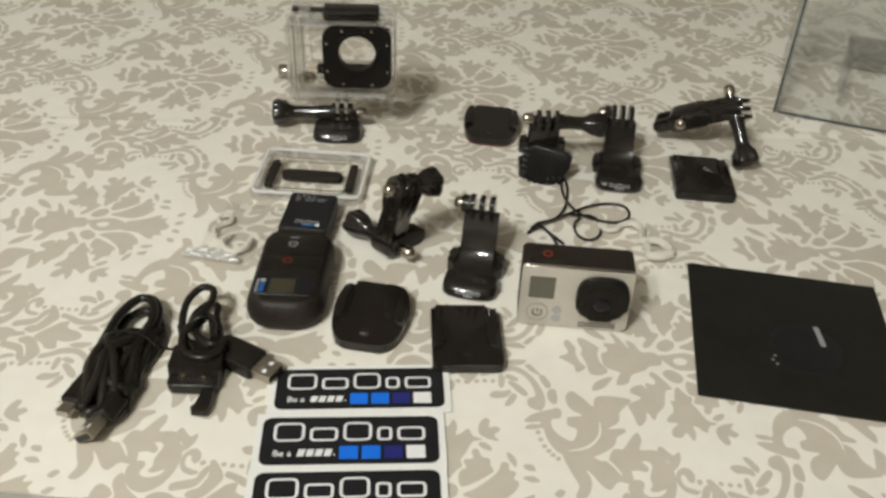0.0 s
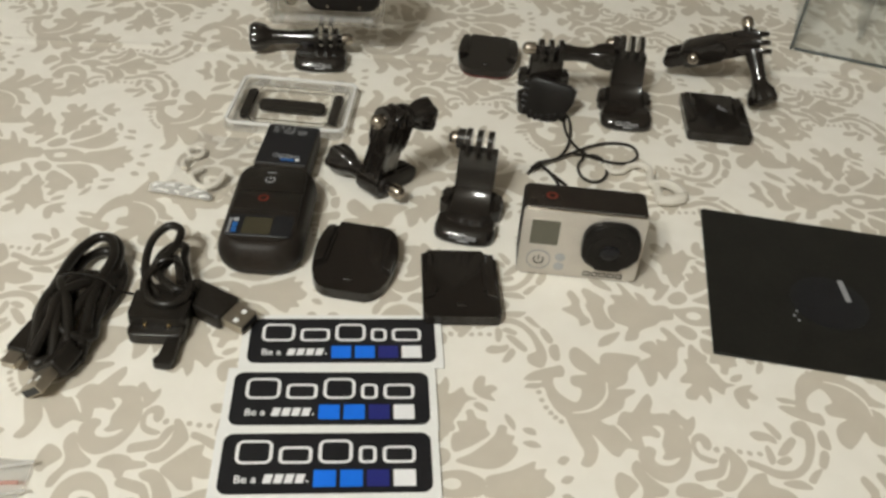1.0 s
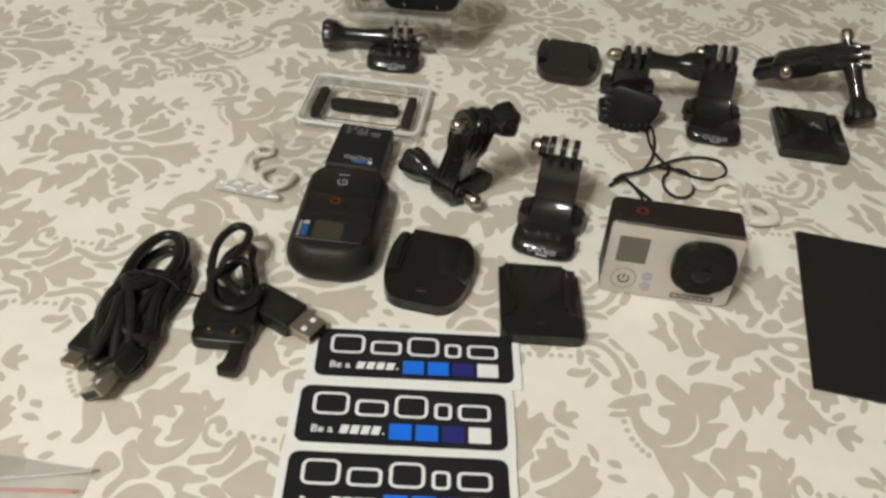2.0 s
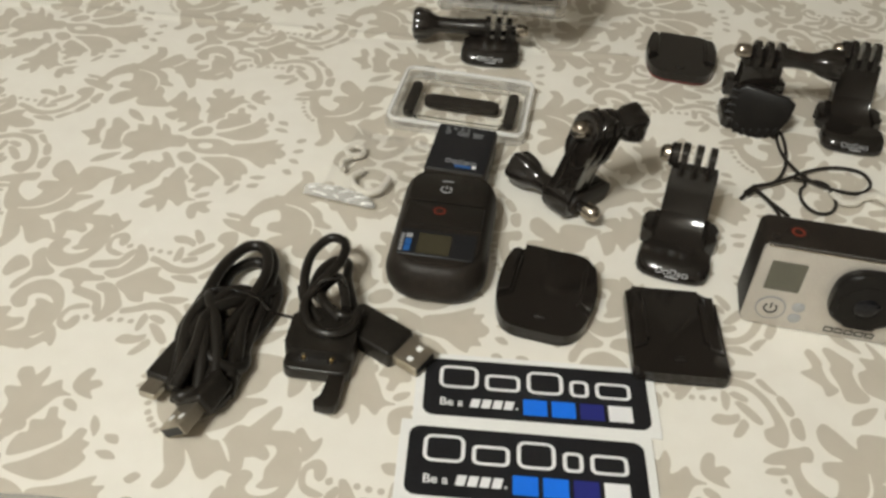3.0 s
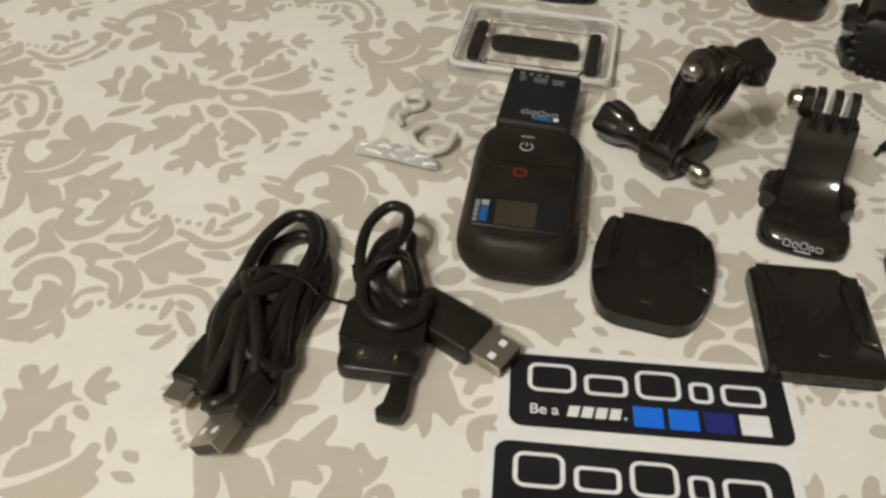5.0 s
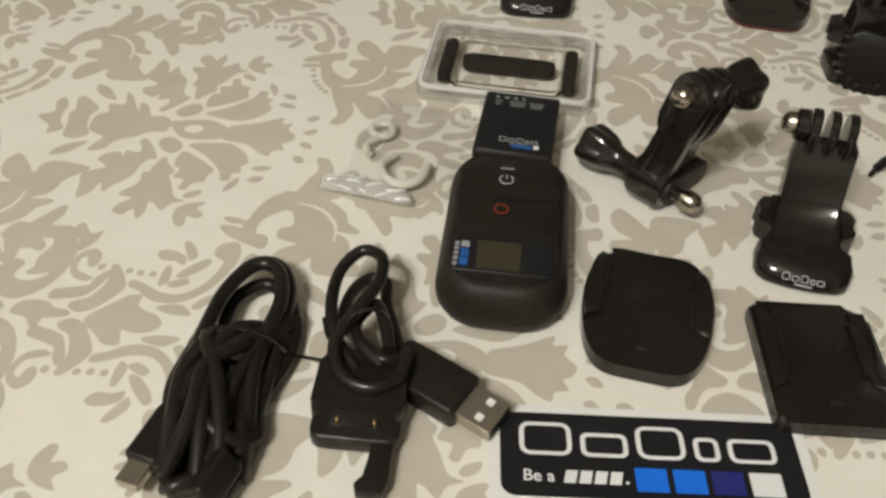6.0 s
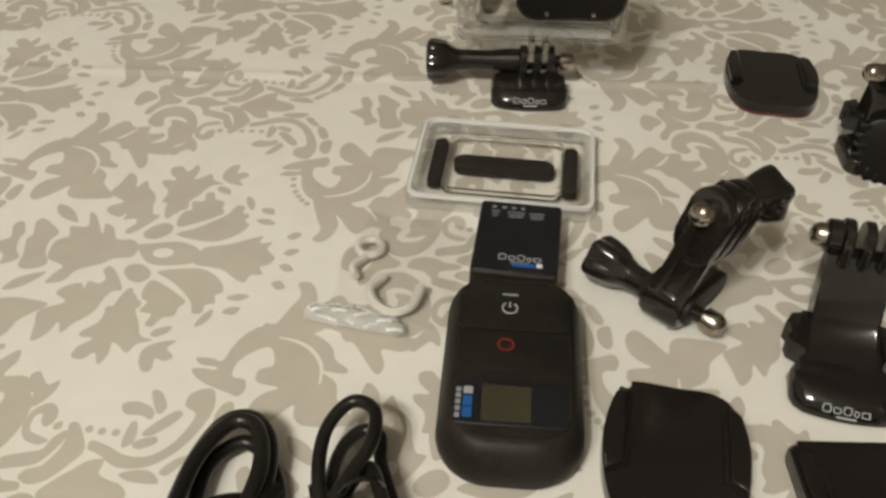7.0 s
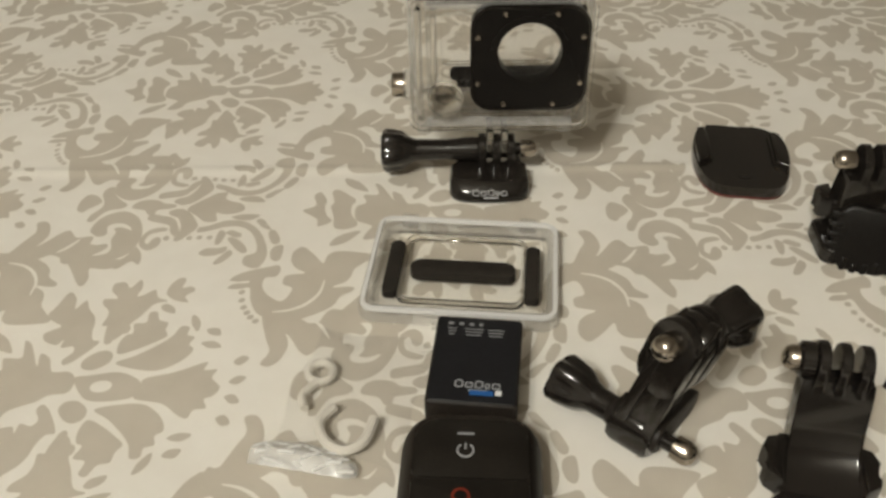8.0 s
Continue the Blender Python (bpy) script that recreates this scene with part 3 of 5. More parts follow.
# pale veins
vein((46.7, 37.6), (52.4, 38.6), (58.0, 41.8), (62.1, 48.2), (62.7, 55.7))
vein((-48.3, 71.7), (-45.4, 74.6), (-42.1, 80.2))
oval(-3.0, 0.0, 3.7, 2.7, True)
AU, AV = (math.cos(radians(6.15)), math.sin(radians(6.15))), (-math.sin(radians(3.05)), math.cos(radians(3.05)))


AXIS = Vector((math.cos(radians(4.8)), math.sin(radians(4.8))))


def laid(u, v, flip, far):
    """A point of the motif on the cloth; its mirror image lies across the axis of the flower, or across that of the scrolls."""
    p = Vector((-197 + u * AU[0] + v * AV[0], 406 + u * AU[1] + v * AV[1]))
    if flip > 0:
        return p
    start = Vector((-205.0, 509.5)) if far else Vector((-200.0, 406.8))
    return start + 2 * (p - start).dot(AXIS) * AXIS - (p - start)


def damask():
    """All repeats of the motif, each with its mirror image, as thin woven patches on the cloth: the leaves and the pale veins."""
    out = {False: ([], []), True: ([], [])}
    home = []
    for k, (pale, pts, rims, once) in enumerate(PIECES):
        far = sum(v for u, v in pts) / len(pts) > 51
        for flip in (1,) if once else (1, -1):
            lift = (0.16 if pale else 0.08) + 0.0008 * k + (0.0004 if flip < 0 else 0)
            home.append((pale, [laid(u, v + 0.7, flip, far) for u, v in pts], [rim[::flip] for rim in rims], lift))
    for i in range(-8, 9):
        for j in range(-8, 9):
            u0, v0 = 112.8 * (i + j) - (i - j), 102 * (i - j) - 2.2 * (i + j)
            dx, dy = u0 * AU[0] + v0 * AV[0], u0 * AU[1] + v0 * AV[1]
            if not (-560 < dx - 197 < 680 and -80 < dy + 406 < 1040):
                continue
            for pale, pts, rims, lift in home:
                verts, faces = out[pale]
                base = len(verts)
                verts += [((p.x + dx) * 0.001, (p.y + dy) * 0.001, lift * 0.001) for p in pts]
                faces += [tuple(base + q for q in rim) for rim in rims]
    for line, name, mat in ((False, "damask_leaf_pattern", MOTIF), (True, "damask_vein_pattern", CLOTH)):
        me = bpy.data.meshes.new(name)
        me.from_pydata(out[line][0], [], out[line][1])
        bm = bmesh.new()
        bm.from_mesh(me)
        for off in (-14, -9, -6, -3.5, -1.5, 0, 1.5, 3.5, 6):
            across = Vector((-CREASE.y, CREASE.x, 0))
            on_line = Vector((-0.282, 0.528, 0)) + across * off * 0.001
            bmesh.ops.bisect_plane(bm, geom=bm.verts[:] + bm.edges[:] + bm.faces[:], plane_co=on_line, plane_no=across)
            along_line = Vector((CREASE.x, CREASE.y, 0))
            bmesh.ops.bisect_plane(bm, geom=bm.verts[:] + bm.edges[:] + bm.faces[:], plane_co=Vector((0.330, 0.500, 0)) + along_line * off * 0.001, plane_no=along_line)
        for v in bm.verts:
            v.co.z += cloth_height(v.co.x * 1000, v.co.y * 1000) * 0.001
        bm.to_mesh(me)
        bm.free()
        me.materials.append(mat)
        me.polygons.foreach_set("use_smooth", [True] * len(me.polygons))
        ob = new(name, me)
        ob.parent = cloth
        tagged(ob, "taupe woven damask leaves" if not line else "pale veins of the woven leaves", kind="stuff")


damask()


def words(text, size):
    """Flat lettering in the built-in font, as a bmesh in the xy plane."""
    cu = bpy.data.curves.new("lettering", "FONT")
    cu.body, cu.size, cu.extrude = text, size, 0.03
    cu.offset = 0.012 * size
    ob = bpy.data.objects.new("lettering", cu)
    me = bpy.data.meshes.new_from_object(ob)
    bm = bmesh.new()
    bm.from_mesh(me)
    bpy.data.objects.remove(ob)
    return bm


# ---- stickers ----
def sticker(x, y, rz, w=82.5, h=27.0, drop=0.0):
    """Printed label on its white backing paper: black field, outlined white shapes, a row of bars and four squares."""
    t = thing("sticker", x, y, 0.95 + drop, rz, "black rounded sticker with white shapes and blue squares", "sticker", "stickers in a column")
    part("backing", prism(rrect(w + 6.5, h + 6.0, 0.6, 2, 0, -0.3), -0.1, 0.25, 0.05, 1), PAPER, t, "white backing paper")
    field = part("printed_field", prism(rrect(w, h, 4.2, 6), 0.26, 0.42), PRINT, t, "black printed field with rounded corners")
    x0, top = -w / 2 + w * 0.065, h / 2 - h * 0.12
    tall = h * 0.40
    for share, low, high in ((0.205, 0.0, 1.0), (0.185, 0.0, 0.72), (0.19, 0.0, 1.0), (0.10, 0.0, 0.72), (0.185, 0.0, 0.72)):
        ww = w * 0.86 * share
        hh = tall * (high - low)
        cy = top - tall + hh / 2
        thick = 2.1
        part("white_outline", ring(rrect(ww, hh, min(ww, hh) * 0.28, 5, x0 + ww / 2, cy), rrect(ww - thick * 1.3, hh - thick * 1.1, min(ww, hh) * 0.16, 5, x0 + ww / 2, cy), 0.43, 0.50), WHITE, field)
        x0 += ww + w * 0.86 * 0.0335
    part("lettering", moved(words("Be a", 5.0), pose(-w / 2 + w * 0.072, -h / 2 + h * 0.175, 0.44)), WHITE, field, "white lettering")
    xb = -w / 2 + w * 0.205
    for k in range(4):
        low, top_z = -h / 2 + h * 0.165, -h / 2 + h * 0.31
        slant = [(xb + 4.1 * k, low), (xb + 4.1 * k + 3.2, low), (xb + 4.1 * k + 4.1, top_z), (xb + 4.1 * k + 0.9, top_z)]
        part("slanted_bar", prism(slant, 0.43, 0.49), WHITE, field)
    part("small_bar", prism(rrect(0.9, 0.9, 0.3, 2, xb + 17.2, -h / 2 + h * 0.19), 0.43, 0.49), WHITE, field)
    for k, mat in enumerate((BLUE, BLUE, NAVY, WHITE)):
        part("colour_square", prism(rrect(w * 0.105, h * 0.27, 0.15, 1, -w / 2 + w * (0.493 + 0.125 * k), -h / 2 + h * 0.235), 0.43, 0.5), mat, field)
    return t


sticker(-18.5, 290.5, 9.4, w=83.0)
sticker(-17.0, 256.8, 9.0, h=28.5, drop=0.1)
sticker(-12.2, 224.4, 9.2, h=28.5, drop=0.2)


# ---- adhesive mounts ----
def adhesive_mount(x, y, rz, w, d, curved, label, liner=False, mark=False):
    """Low base with a slide channel between two side rails, closed at the near end."""
    t = thing("adhesive_mount", x, y, 1.0, rz, label, "camera mount", "adhesive mounts")
    if curved:
        knots = [(-0.30, 0.5), (0.0, 0.5), (0.25, 0.5), (0.40, 0.40), (0.49, 0.12), (0.48, -0.15), (0.415, -0.37), (0.28, -0.485), (0.0, -0.5), (-0.26, -0.485), (-0.40, -0.37), (-0.48, -0.14), (-0.495, 0.15), (-0.42, 0.42)]
        outline = [(p.x * w, p.y * d) for p in spline([(a, b, 0) for a, b in knots], 6, True)][::-1]
    else:
        outline = rrect(w, d, (2.5, 2.5, 7.0, 3.0), 5)
    part("adhesive_pad", prism([(a * 0.985, b * 0.985) for a, b in outline], -0.1, 1.1), ADHESIVE if liner else PAD, t, "thin adhesive pad")
    part("base", prism(outline, 1.1, 5.6, 3.9 if curved else 2.8, 6), GLOSS, t)
    for s in (-1, 1):
        low_y, high_y = (-0.20 * d, 0.40 * d) if curved else (-0.26 * d, 0.42 * d)
        edge = [(s * (w / 2 - 0.9), low_y), (s * (w / 2 - 0.9), high_y)] if not curved else [(s * (w / 2 - 1.2 - 0.05 * abs(k - 2) ** 2), low_y + (high_y - low_y) * k / 4) for k in range(5)]
        if curved:
            edge = sorted([(a * 0.975, b) for a, b in outline if a * s > w * 0.37 and low_y < b < high_y], key=lambda q: q[1])
        pts = edge + [(s * (w / 2 - 6.4), edge[-1][1]), (s * (w / 2 - 6.4), edge[0][1] + 3)]
        part("rail", prism(pts if s > 0 else pts[::-1], 4.4, 8.4 if curved else 7.2, 1.7, 4), GLOSS, t)
        part("rail_lip", prism(rrect(2.6, d * 0.46, 0.8, 3, s * (w / 2 - 6.4), d * 0.10), 5.9, 6.7, 0.4, 2), GLOSS, t)
    part("channel_floor", prism(rrect(w - 13.5, d * 0.84, 1.5, 3, 0, d * 0.05), 5.0, 5.5, 0.3, 2), GLOSS, t)
    part("end_stop", prism(rrect(5.0, 2.6, 1.2, 3, 0, -d * 0.33), 5.0, 6.3, 1.0, 3), GLOSS, t)
    if mark:
        for k in range(3):
            part("scuff_mark", moved(prism(rrect(4.5, 0.9, 0.3, 1), 5.52, 5.62), pose(3 + k * 1.6, 9 - k * 1.8, 0, 0, 0, 55 - 40 * k)), GREYPRINT, t, "pale scuff on the channel floor")
    return t


adhesive_mount(-22.0, 342.0, -3.0, 41.0, 50.5, True, "glossy black curved adhesive mount with rounded sides")
adhesive_mount(30.4, 332.2, 8.3, 36.6, 47.0, False, "glossy black flat square adhesive mount with a cut corner")
adhesive_mount(28.5, 566.0, -1.0, 41.0, 50.0, True, "glossy black curved adhesive mount with a red liner below", liner=True)
adhesive_mount(175.4, 516.5, 0.5, 39.5, 49.0, False, "black flat square adhesive mount with pale scuffs", mark=True)


# ---- quick-release buckles ----
def nose(half, deep, tall, y0=0.0):
    """The sloped nose of a clip-in foot, its corners cut and its edges rounded."""
    def plan(inset, narrow):
        x1 = half * narrow
        front = [(x1 * k / 4 * (1 - 4.0 / half), inset - 1.3 * (1 - (k / 4) ** 2)) for k in range(-4, 5)]
        return [(-x1, 5 + inset * 0.5), (-x1 + 1.3, 1.9 + inset)] + front + [(x1 - 1.3, 1.9 + inset), (x1, 5 + inset * 0.5), (x1, deep - 3), (x1 - 3, deep), (-x1 + 3, deep), (-x1, deep - 3)]
    bm = loft(*[(plan(a, b), z) for a, b, z in ((0.5, 0.98, 0.8), (0.0, 1.0, 1.5), (0.1, 1.0, 3.0), (0.7, 0.995, 4.5), (2.0, 0.985, 6.0), (3.6, 0.97, 7.2), (5.6, 0.945, tall), (7.0, 0.93, tall + 0.2))])
    return moved(bm, pose(0, y0, 0))


def buckle_base(t, front_mark=True):
    """The clip-in foot of a buckle: sloped nose, narrow tongue and two springy side catches."""
    slope = nose(15.6, 16.0, 8.0)
    foot = part("foot", merged(slope, prism([(-12.5, 14), (12.5, 14), (12.0, 36), (-12.0, 36)], 0.8, 6.2, 1.0, 2)), GLOSS, t)
    for s in (-1, 1):
        catch = [(s * 11.5, 19), (s * 15.8, 22), (s * 16.6, 25), (s * 14.4, 26.5), (s * 16.8, 31), (s * 15.0, 35), (s * 11.5, 36)]
        part("side_catch", prism(catch if s > 0 else catch[::-1], 1.5, 9.5, 0.8, 2), GLOSS, t)
    if front_mark:
        mark_bars(foot, pose(0, -0.9, 4.3, 45, 0, 0), 13.5, 2.6)
    return foot


def prongs(t, at, count=3, r=6.2, reach=7.0, step=5.8, thick=3.1, turn=0.0):
    for k in range(count):
        part("prong", moved(finger(r, reach, thick), Matrix.Translation((at[0] + (k - (count - 1) / 2) * step, at[1], at[2])) @ Matrix.Rotation(radians(turn), 4, "X")), GLOSS, t)


def j_buckle(x, y, rz, label):
    """Hooked buckle: a foot, a curved neck that rises behind it and three prongs with a steel nut."""
    t = thing("hook_buckle", x, y, 0, rz, label, "camera mount", "hooked buckles")
    buckle_base(t)
    low = [(15, 6.0), (24, 7.4), (30, 11), (33.5, 18), (35.5, 27), (37.0, 33)]
    high = [(44.0, 32), (42.8, 24), (40, 14), (36, 6), (30, 1.5), (15, 1.0)]
    part("neck", moved(prism(low + high, -10.2, 10.2, 0.9, 2, True), YZ), GLOSS, t)
    part("body_block", moved(prism([(14, 5.0), (20, 6.5), (28, 7.8), (33, 9.8), (36, 10), (37, 7), (36, 1.2), (14, 1.2)], -12.2, 12.2, 0.8, 2, True), YZ), GLOSS, t)
    prongs(t, (0, 40.5, 37.5))
    part("nut_seat", moved(lathe([(5.4, 0), (5.4, 3.4), (4.6, 4.2)], 18), along((-8.0, 40.5, 37.5), (-12, 40.5, 37.5))), GLOSS, t)
    part("nut", moved(lathe([(3.9, 0), (3.9, 2.4), (3.2, 4.0), (1.6, 5.0), (0.3, 5.2)], 16), along((-11.6, 40.5, 37.5), (-16, 40.5, 37.5))), CHROME, t, "domed bright steel nut")
    return t


j_buckle(28.2, 368.0, -5.0, "glossy black hooked buckle with three prongs and steel nut")
j_buckle(118.9, 494.8, 1.5, "black hooked buckle standing beside the long thumb screw")


def paddle_buckle():
    """Upright buckle with a ribbed round paddle leaning in front, and a long thumb screw through its prongs."""
    t = thing("swivel_buckle", 66, 514, 0, 5, "black swivel buckle with ribbed round paddle and long thumb screw", "camera mount")
    part("foot", prism(rrect(31, 22, 4, 4, 0, -1), 0.9, 7.0, 1.5, 3), GLOSS, t)
    part("neck", moved(prism([(2, 5), (12, 5), (10.5, 22), (9.0, 33), (-2.5, 33), (-2.5, 20)], -10, 10, 1.0, 2, True), YZ), GLOSS, t)
    for s in (-1, 1):
        part("side_catch", prism([(s * 10, 2), (s * 15.5, 4), (s * 16, 7), (s * 13.5, 8.5), (s * 15.5, 12), (s * 10, 14)][::s], 12, 21, 0.8, 2), GLOSS, t)
    m = pose(2.5, -10.5, 10.6, 68, 4, -18)
    part("paddle", moved(prism([(-9, -13), (4, -13), (12, -7), (15.5, 2), (15.5, 10), (11, 12.5), (-11, 12.5), (-15.5, 9), (-15.5, -1), (-13.5, -9)], -3, 3.0, 1.4, 3), m), FRAME, t)
    for k in range(7):
        part("rim_tooth", moved(prism(rrect(2.2, 5.2, 0.8, 2, -12.4 + k * 3.9, -12.4 + abs(k - 2.2) * 1.5), -3.2, 3.4, 0.5, 2), m), FRAME, t)
    for k in range(4):
        part("rim_tooth", moved(prism(rrect(4.6, 2.2, 0.8, 2, -15.2 + k * 0.35, 7.5 - k * 3.9), -3.2, 3.4, 0.5, 2), m), FRAME, t)
    prongs(t, (1.5, 3.0, 38.5), step=6.0)
    thumb_screw(t, (-10.5, 3.0, 38.5), (40.5, 9.0, 32.4), 8.0)
    return t


paddle_buckle()


# ---- pivot arms ----
def arm_plate(p, q, side, r, thick):
    """A flat link with round ends from p to q; side is its thickness direction."""
    p, q, side = Vector(p), Vector(q), Vector(side).normalized()
    way = (q - p)
    length = way.length
    way.normalize()
    side = (side - way * side.dot(way)).normalized()
    across = side.cross(way)
    pts = [(r * math.cos(radians(a)), r * math.sin(radians(a))) for a in range(90, 271, 20)] + [(length + r * math.cos(radians(a)), r * math.sin(radians(a))) for a in range(-90, 91, 20)]
    m = Matrix.Translation(p) @ Matrix((way, across, side)).transposed().to_4x4()
    return moved(prism(pts, -thick / 2, thick / 2, 0.5, 2, True), m)


def standing_arm():
    """Two-link pivot arm standing on its lower pivot, with a thumb screw at each joint."""
    t = thing("pivot_arm", 0, 0, 0, 0, "glossy black jointed pivot arm standing with two thumb screws", "camera mount", "pivot arms")
    low, high = Vector((-22.5, 403.5, 9.5)), Vector((-13, 402.5, 49))
    axis1 = Vector((38, -24, -2)).normalized()
    axis2 = Vector((22, 22, -6)).normalized()
    for k in (-1, 1):
        off = axis1 * 4.6 * k
        part("link", arm_plate(low + off, high + off * 0.9 + Vector((0, 0, 0)), axis1, 7.0, 3.4), GLOSS, t)
    part("link_core", arm_plate(low.lerp(high, 0.15), low.lerp(high, 0.80), axis1, 5.6, 12.0), GLOSS, t)
    for k in (-2, 0, 2):
        off = axis1 * 2.9 * k
        part("foot_finger", arm_plate(low + off * 1.2, Vector((-8.5, 419, 5.6)) + off * 0.5, axis1, 5.2, 3.0), SATIN, t)
    for k in (-1, 0, 1):
        off = axis2 * 5.6 * k
        part("top_finger", arm_plate(high + off, high + off * 0.9 + (low - high).normalized() * 13, axis2, 7.6, 3.8), GLOSS, t)
    part("foot_block", moved(prism(rrect(15, 15, 5, 5), -7, 7, 1.5, 2, True), Matrix.Translation(low + Vector((0, 0, 0.4))) @ axis1.to_track_quat("Z", "Y").to_matrix().to_4x4()), GLOSS, t)
    thumb_screw(t, low + axis1 * 14.5, low - axis1 * 30.0, 8.0)
    thumb_screw(t, high - axis2 * 9.0, high + axis2 * 23, 8.4)
    return t


standing_arm()


def lying_arm():
    """Longer pivot arm propped on its thumb screw, forked at the free end."""
    t = thing("pivot_arm", 0, 0, 0, 0, "black forked pivot arm propped on its upright thumb screw", "camera mount", "pivot arms")
    a, b = Vector((151, 573, 14)), Vector((196, 562, 36))
    axis1 = Vector((0.25, 0.97, 0.05)).normalized()
    axis2 = Vector((-13, 29, 38)).normalized()
    way = (b - a).normalized()
    for k in (-1, 1):
        part("fork_finger", arm_plate(a + axis1 * 5.2 * k, a + axis1 * 5.2 * k + way * 18, axis1, 4.6, 3.4), GLOSS, t)
    part("link", arm_plate(a + way * 13, a + way * 30, axis1, 7.2, 14.5), GLOSS, t)
    part("link_core", arm_plate(a + way * 25, b, axis1, 6.6, 11), SATIN, t)
    for k in (-1, 0, 1):
        part("end_finger", arm_plate(b + axis2 * 5.6 * k - way * 6, b + axis2 * 5.6 * k + Vector((6, -3, 1)), axis2, 6.0, 3.0), GLOSS, t)
    part("nut", moved(lathe([(4.2, 0), (4.2, 2.6), (3.4, 4.4), (1.6, 5.6), (0.3, 5.9)], 16), along(a + way * 16 - axis1 * 6.8, a + way * 16 - axis1 * 12)), CHROME, t, "domed bright steel nut")
    part("bolt_cap", moved(lathe([(5.2, 0), (5.2, 3), (4.0, 4.6)], 16), along(a + way * 27 + axis1 * 7, a + way * 27 + axis1 * 12)), GLOSS, t)
    thumb_screw(t, b + axis2 * 11.0, (208.5, 534.5, 7.4), 9.0)
    return t


lying_arm()


# ---- action camera ----
def action_camera():
    """Small silver-faced camera, standing."""
    t = thing("action_camera", 85.8, 362.3, 0.9, 1.2, "small silver and black action camera with round black lens", "camera")
    w, h, d = 59.0, 40.6, 20.6
    part("body", merged(moved(prism(rrect(w, h, 2.6, 5, 0, h / 2), -d / 2 + 1.0, d / 2 - 1.6, 0.5, 2, True), XZ)), SATIN, t, "black textured plastic body")
    face = part("front_plate", moved(prism(rrect(w - 0.3, h - 0.4, 2.5, 5, 0, h / 2), d / 2 - 1.7, d / 2, 0.7, 3), XZ), SILVER, t, "brushed silver front plate")

    def on_face(pts, lift, bevel=0.0, depth=0.15):
        return moved(prism(pts, d / 2 + lift - depth, d / 2 + lift, bevel, 2), XZ)

    def fx(u):
        return -w / 2 + u

    def fz(v):
        return h - v
    part("screen_bezel", on_face(rrect(15.2, 16.0, 1.0, 3, fx(11.4), fz(14.4)), 0.16), SILVER, face)
    part("screen", on_face(rrect(13.6, 14.4, 0.6, 3, fx(11.4), fz(14.2)), 0.34), LCD, face, "blank grey-green status screen")
    part("power_button", on_face(disc(5.6, 28, fx(10.2), fz(31.0)), 0.35, 0.2, 0.5), SILVER, face, "round silver power button")
    part("power_rim", moved(ring(disc(5.9, 28, fx(10.2), fz(31.0)), disc(5.4, 28, fx(10.2), fz(31.0)), d / 2 - 0.1, d / 2 + 0.45), XZ), GREYPRINT, face)
    arc = [(fx(10.2) + 2.4 * math.sin(radians(a)), fz(31.0) + 2.4 * math.cos(radians(a)), d / 2 + 0.38) for a in range(40, 321, 20)]
    part("power_symbol", moved(merged(tube(arc, 0.36, 6, n=2), tube([(fx(10.2), fz(28.2), d / 2 + 0.38), (fx(10.2), fz(31.0), d / 2 + 0.38)], 0.36, 6, n=2)), XZ), PRINT, face, "dark power symbol")
    for v in (28.8, 34.6):
        part("indicator_dot", on_face(disc(2.3, 18, fx(20.6), fz(v)), 0.2, 0.1, 0.3), PALE, face)
        part("indicator_rim", moved(ring(disc(2.5, 18, fx(20.6), fz(v)), disc(2.2, 18, fx(20.6), fz(v)), d / 2 - 0.1, d / 2 + 0.12), XZ), GREYPRINT, face)
    # lens turret: a rounded square that swells to the lower right
    cu, cv = 43.4, 17.7
    turret = [(fx(cu) + (14.6 - 0.7 * math.cos(4 * a)) * math.cos(a), fz(cv) + (14.3 - 0.7 * math.cos(4 * a)) * math.sin(a)) for a in [2 * math.pi * (i + 0.5) / 40 for i in range(40)]]
    lens = part("lens_turret", moved(prism(turret, d / 2 - 0.2, d / 2 + 4.4, 2.2, 4), XZ), FRAME, t, "black round lens turret")
    part("lens_barrel", moved(merged(ring(disc(10.6, 36, fx(43.2), fz(20.0)), disc(8.6, 36, fx(43.2), fz(20.0)), d / 2 + 3.9, d / 2 + 4.7), ring(disc(8.6, 36, fx(43.2), fz(20.0)), disc(5.2, 36, fx(43.2), fz(20.0)), d / 2 + 3.7, d / 2 + 4.6)), XZ), FRAME, lens)
    part("lens_glass", moved(moved(lathe([(5.3, 0), (4.7, 0.9), (3.2, 1.6), (1.4, 1.95), (0.2, 2.0)], 28), pose(fx(43.2), fz(20.0), d / 2 + 3.6)), XZ), LENS, lens, "curved dark lens glass")
    xb = 33.0
    for ww in (3.6, 3.2, 3.4, 3.6, 3.4):
        o, n = rrect(ww, 2.7, 0.3, 2, fx(xb + ww / 2), fz(37.4)), rrect(ww - 1.0, 1.5, 0.2, 2, fx(xb + ww / 2), fz(37.4))
        part("name_bar", moved(ring(o, n, d / 2 - 0.02, d / 2 + 0.14), XZ), PRINT, face)
        xb += ww + 0.55
    button = part("record_button", prism(disc(4.6, 28, fx(13.0), 0.0), h - 0.3, h + 0.35, 0.25, 2), SATIN, t)
    part("record_ring", ring(disc(2.7, 24, fx(13.0), 0.0), disc(1.7, 24, fx(13.0), 0.0), h + 0.3, h + 0.45), RED, button, "red printed ring")
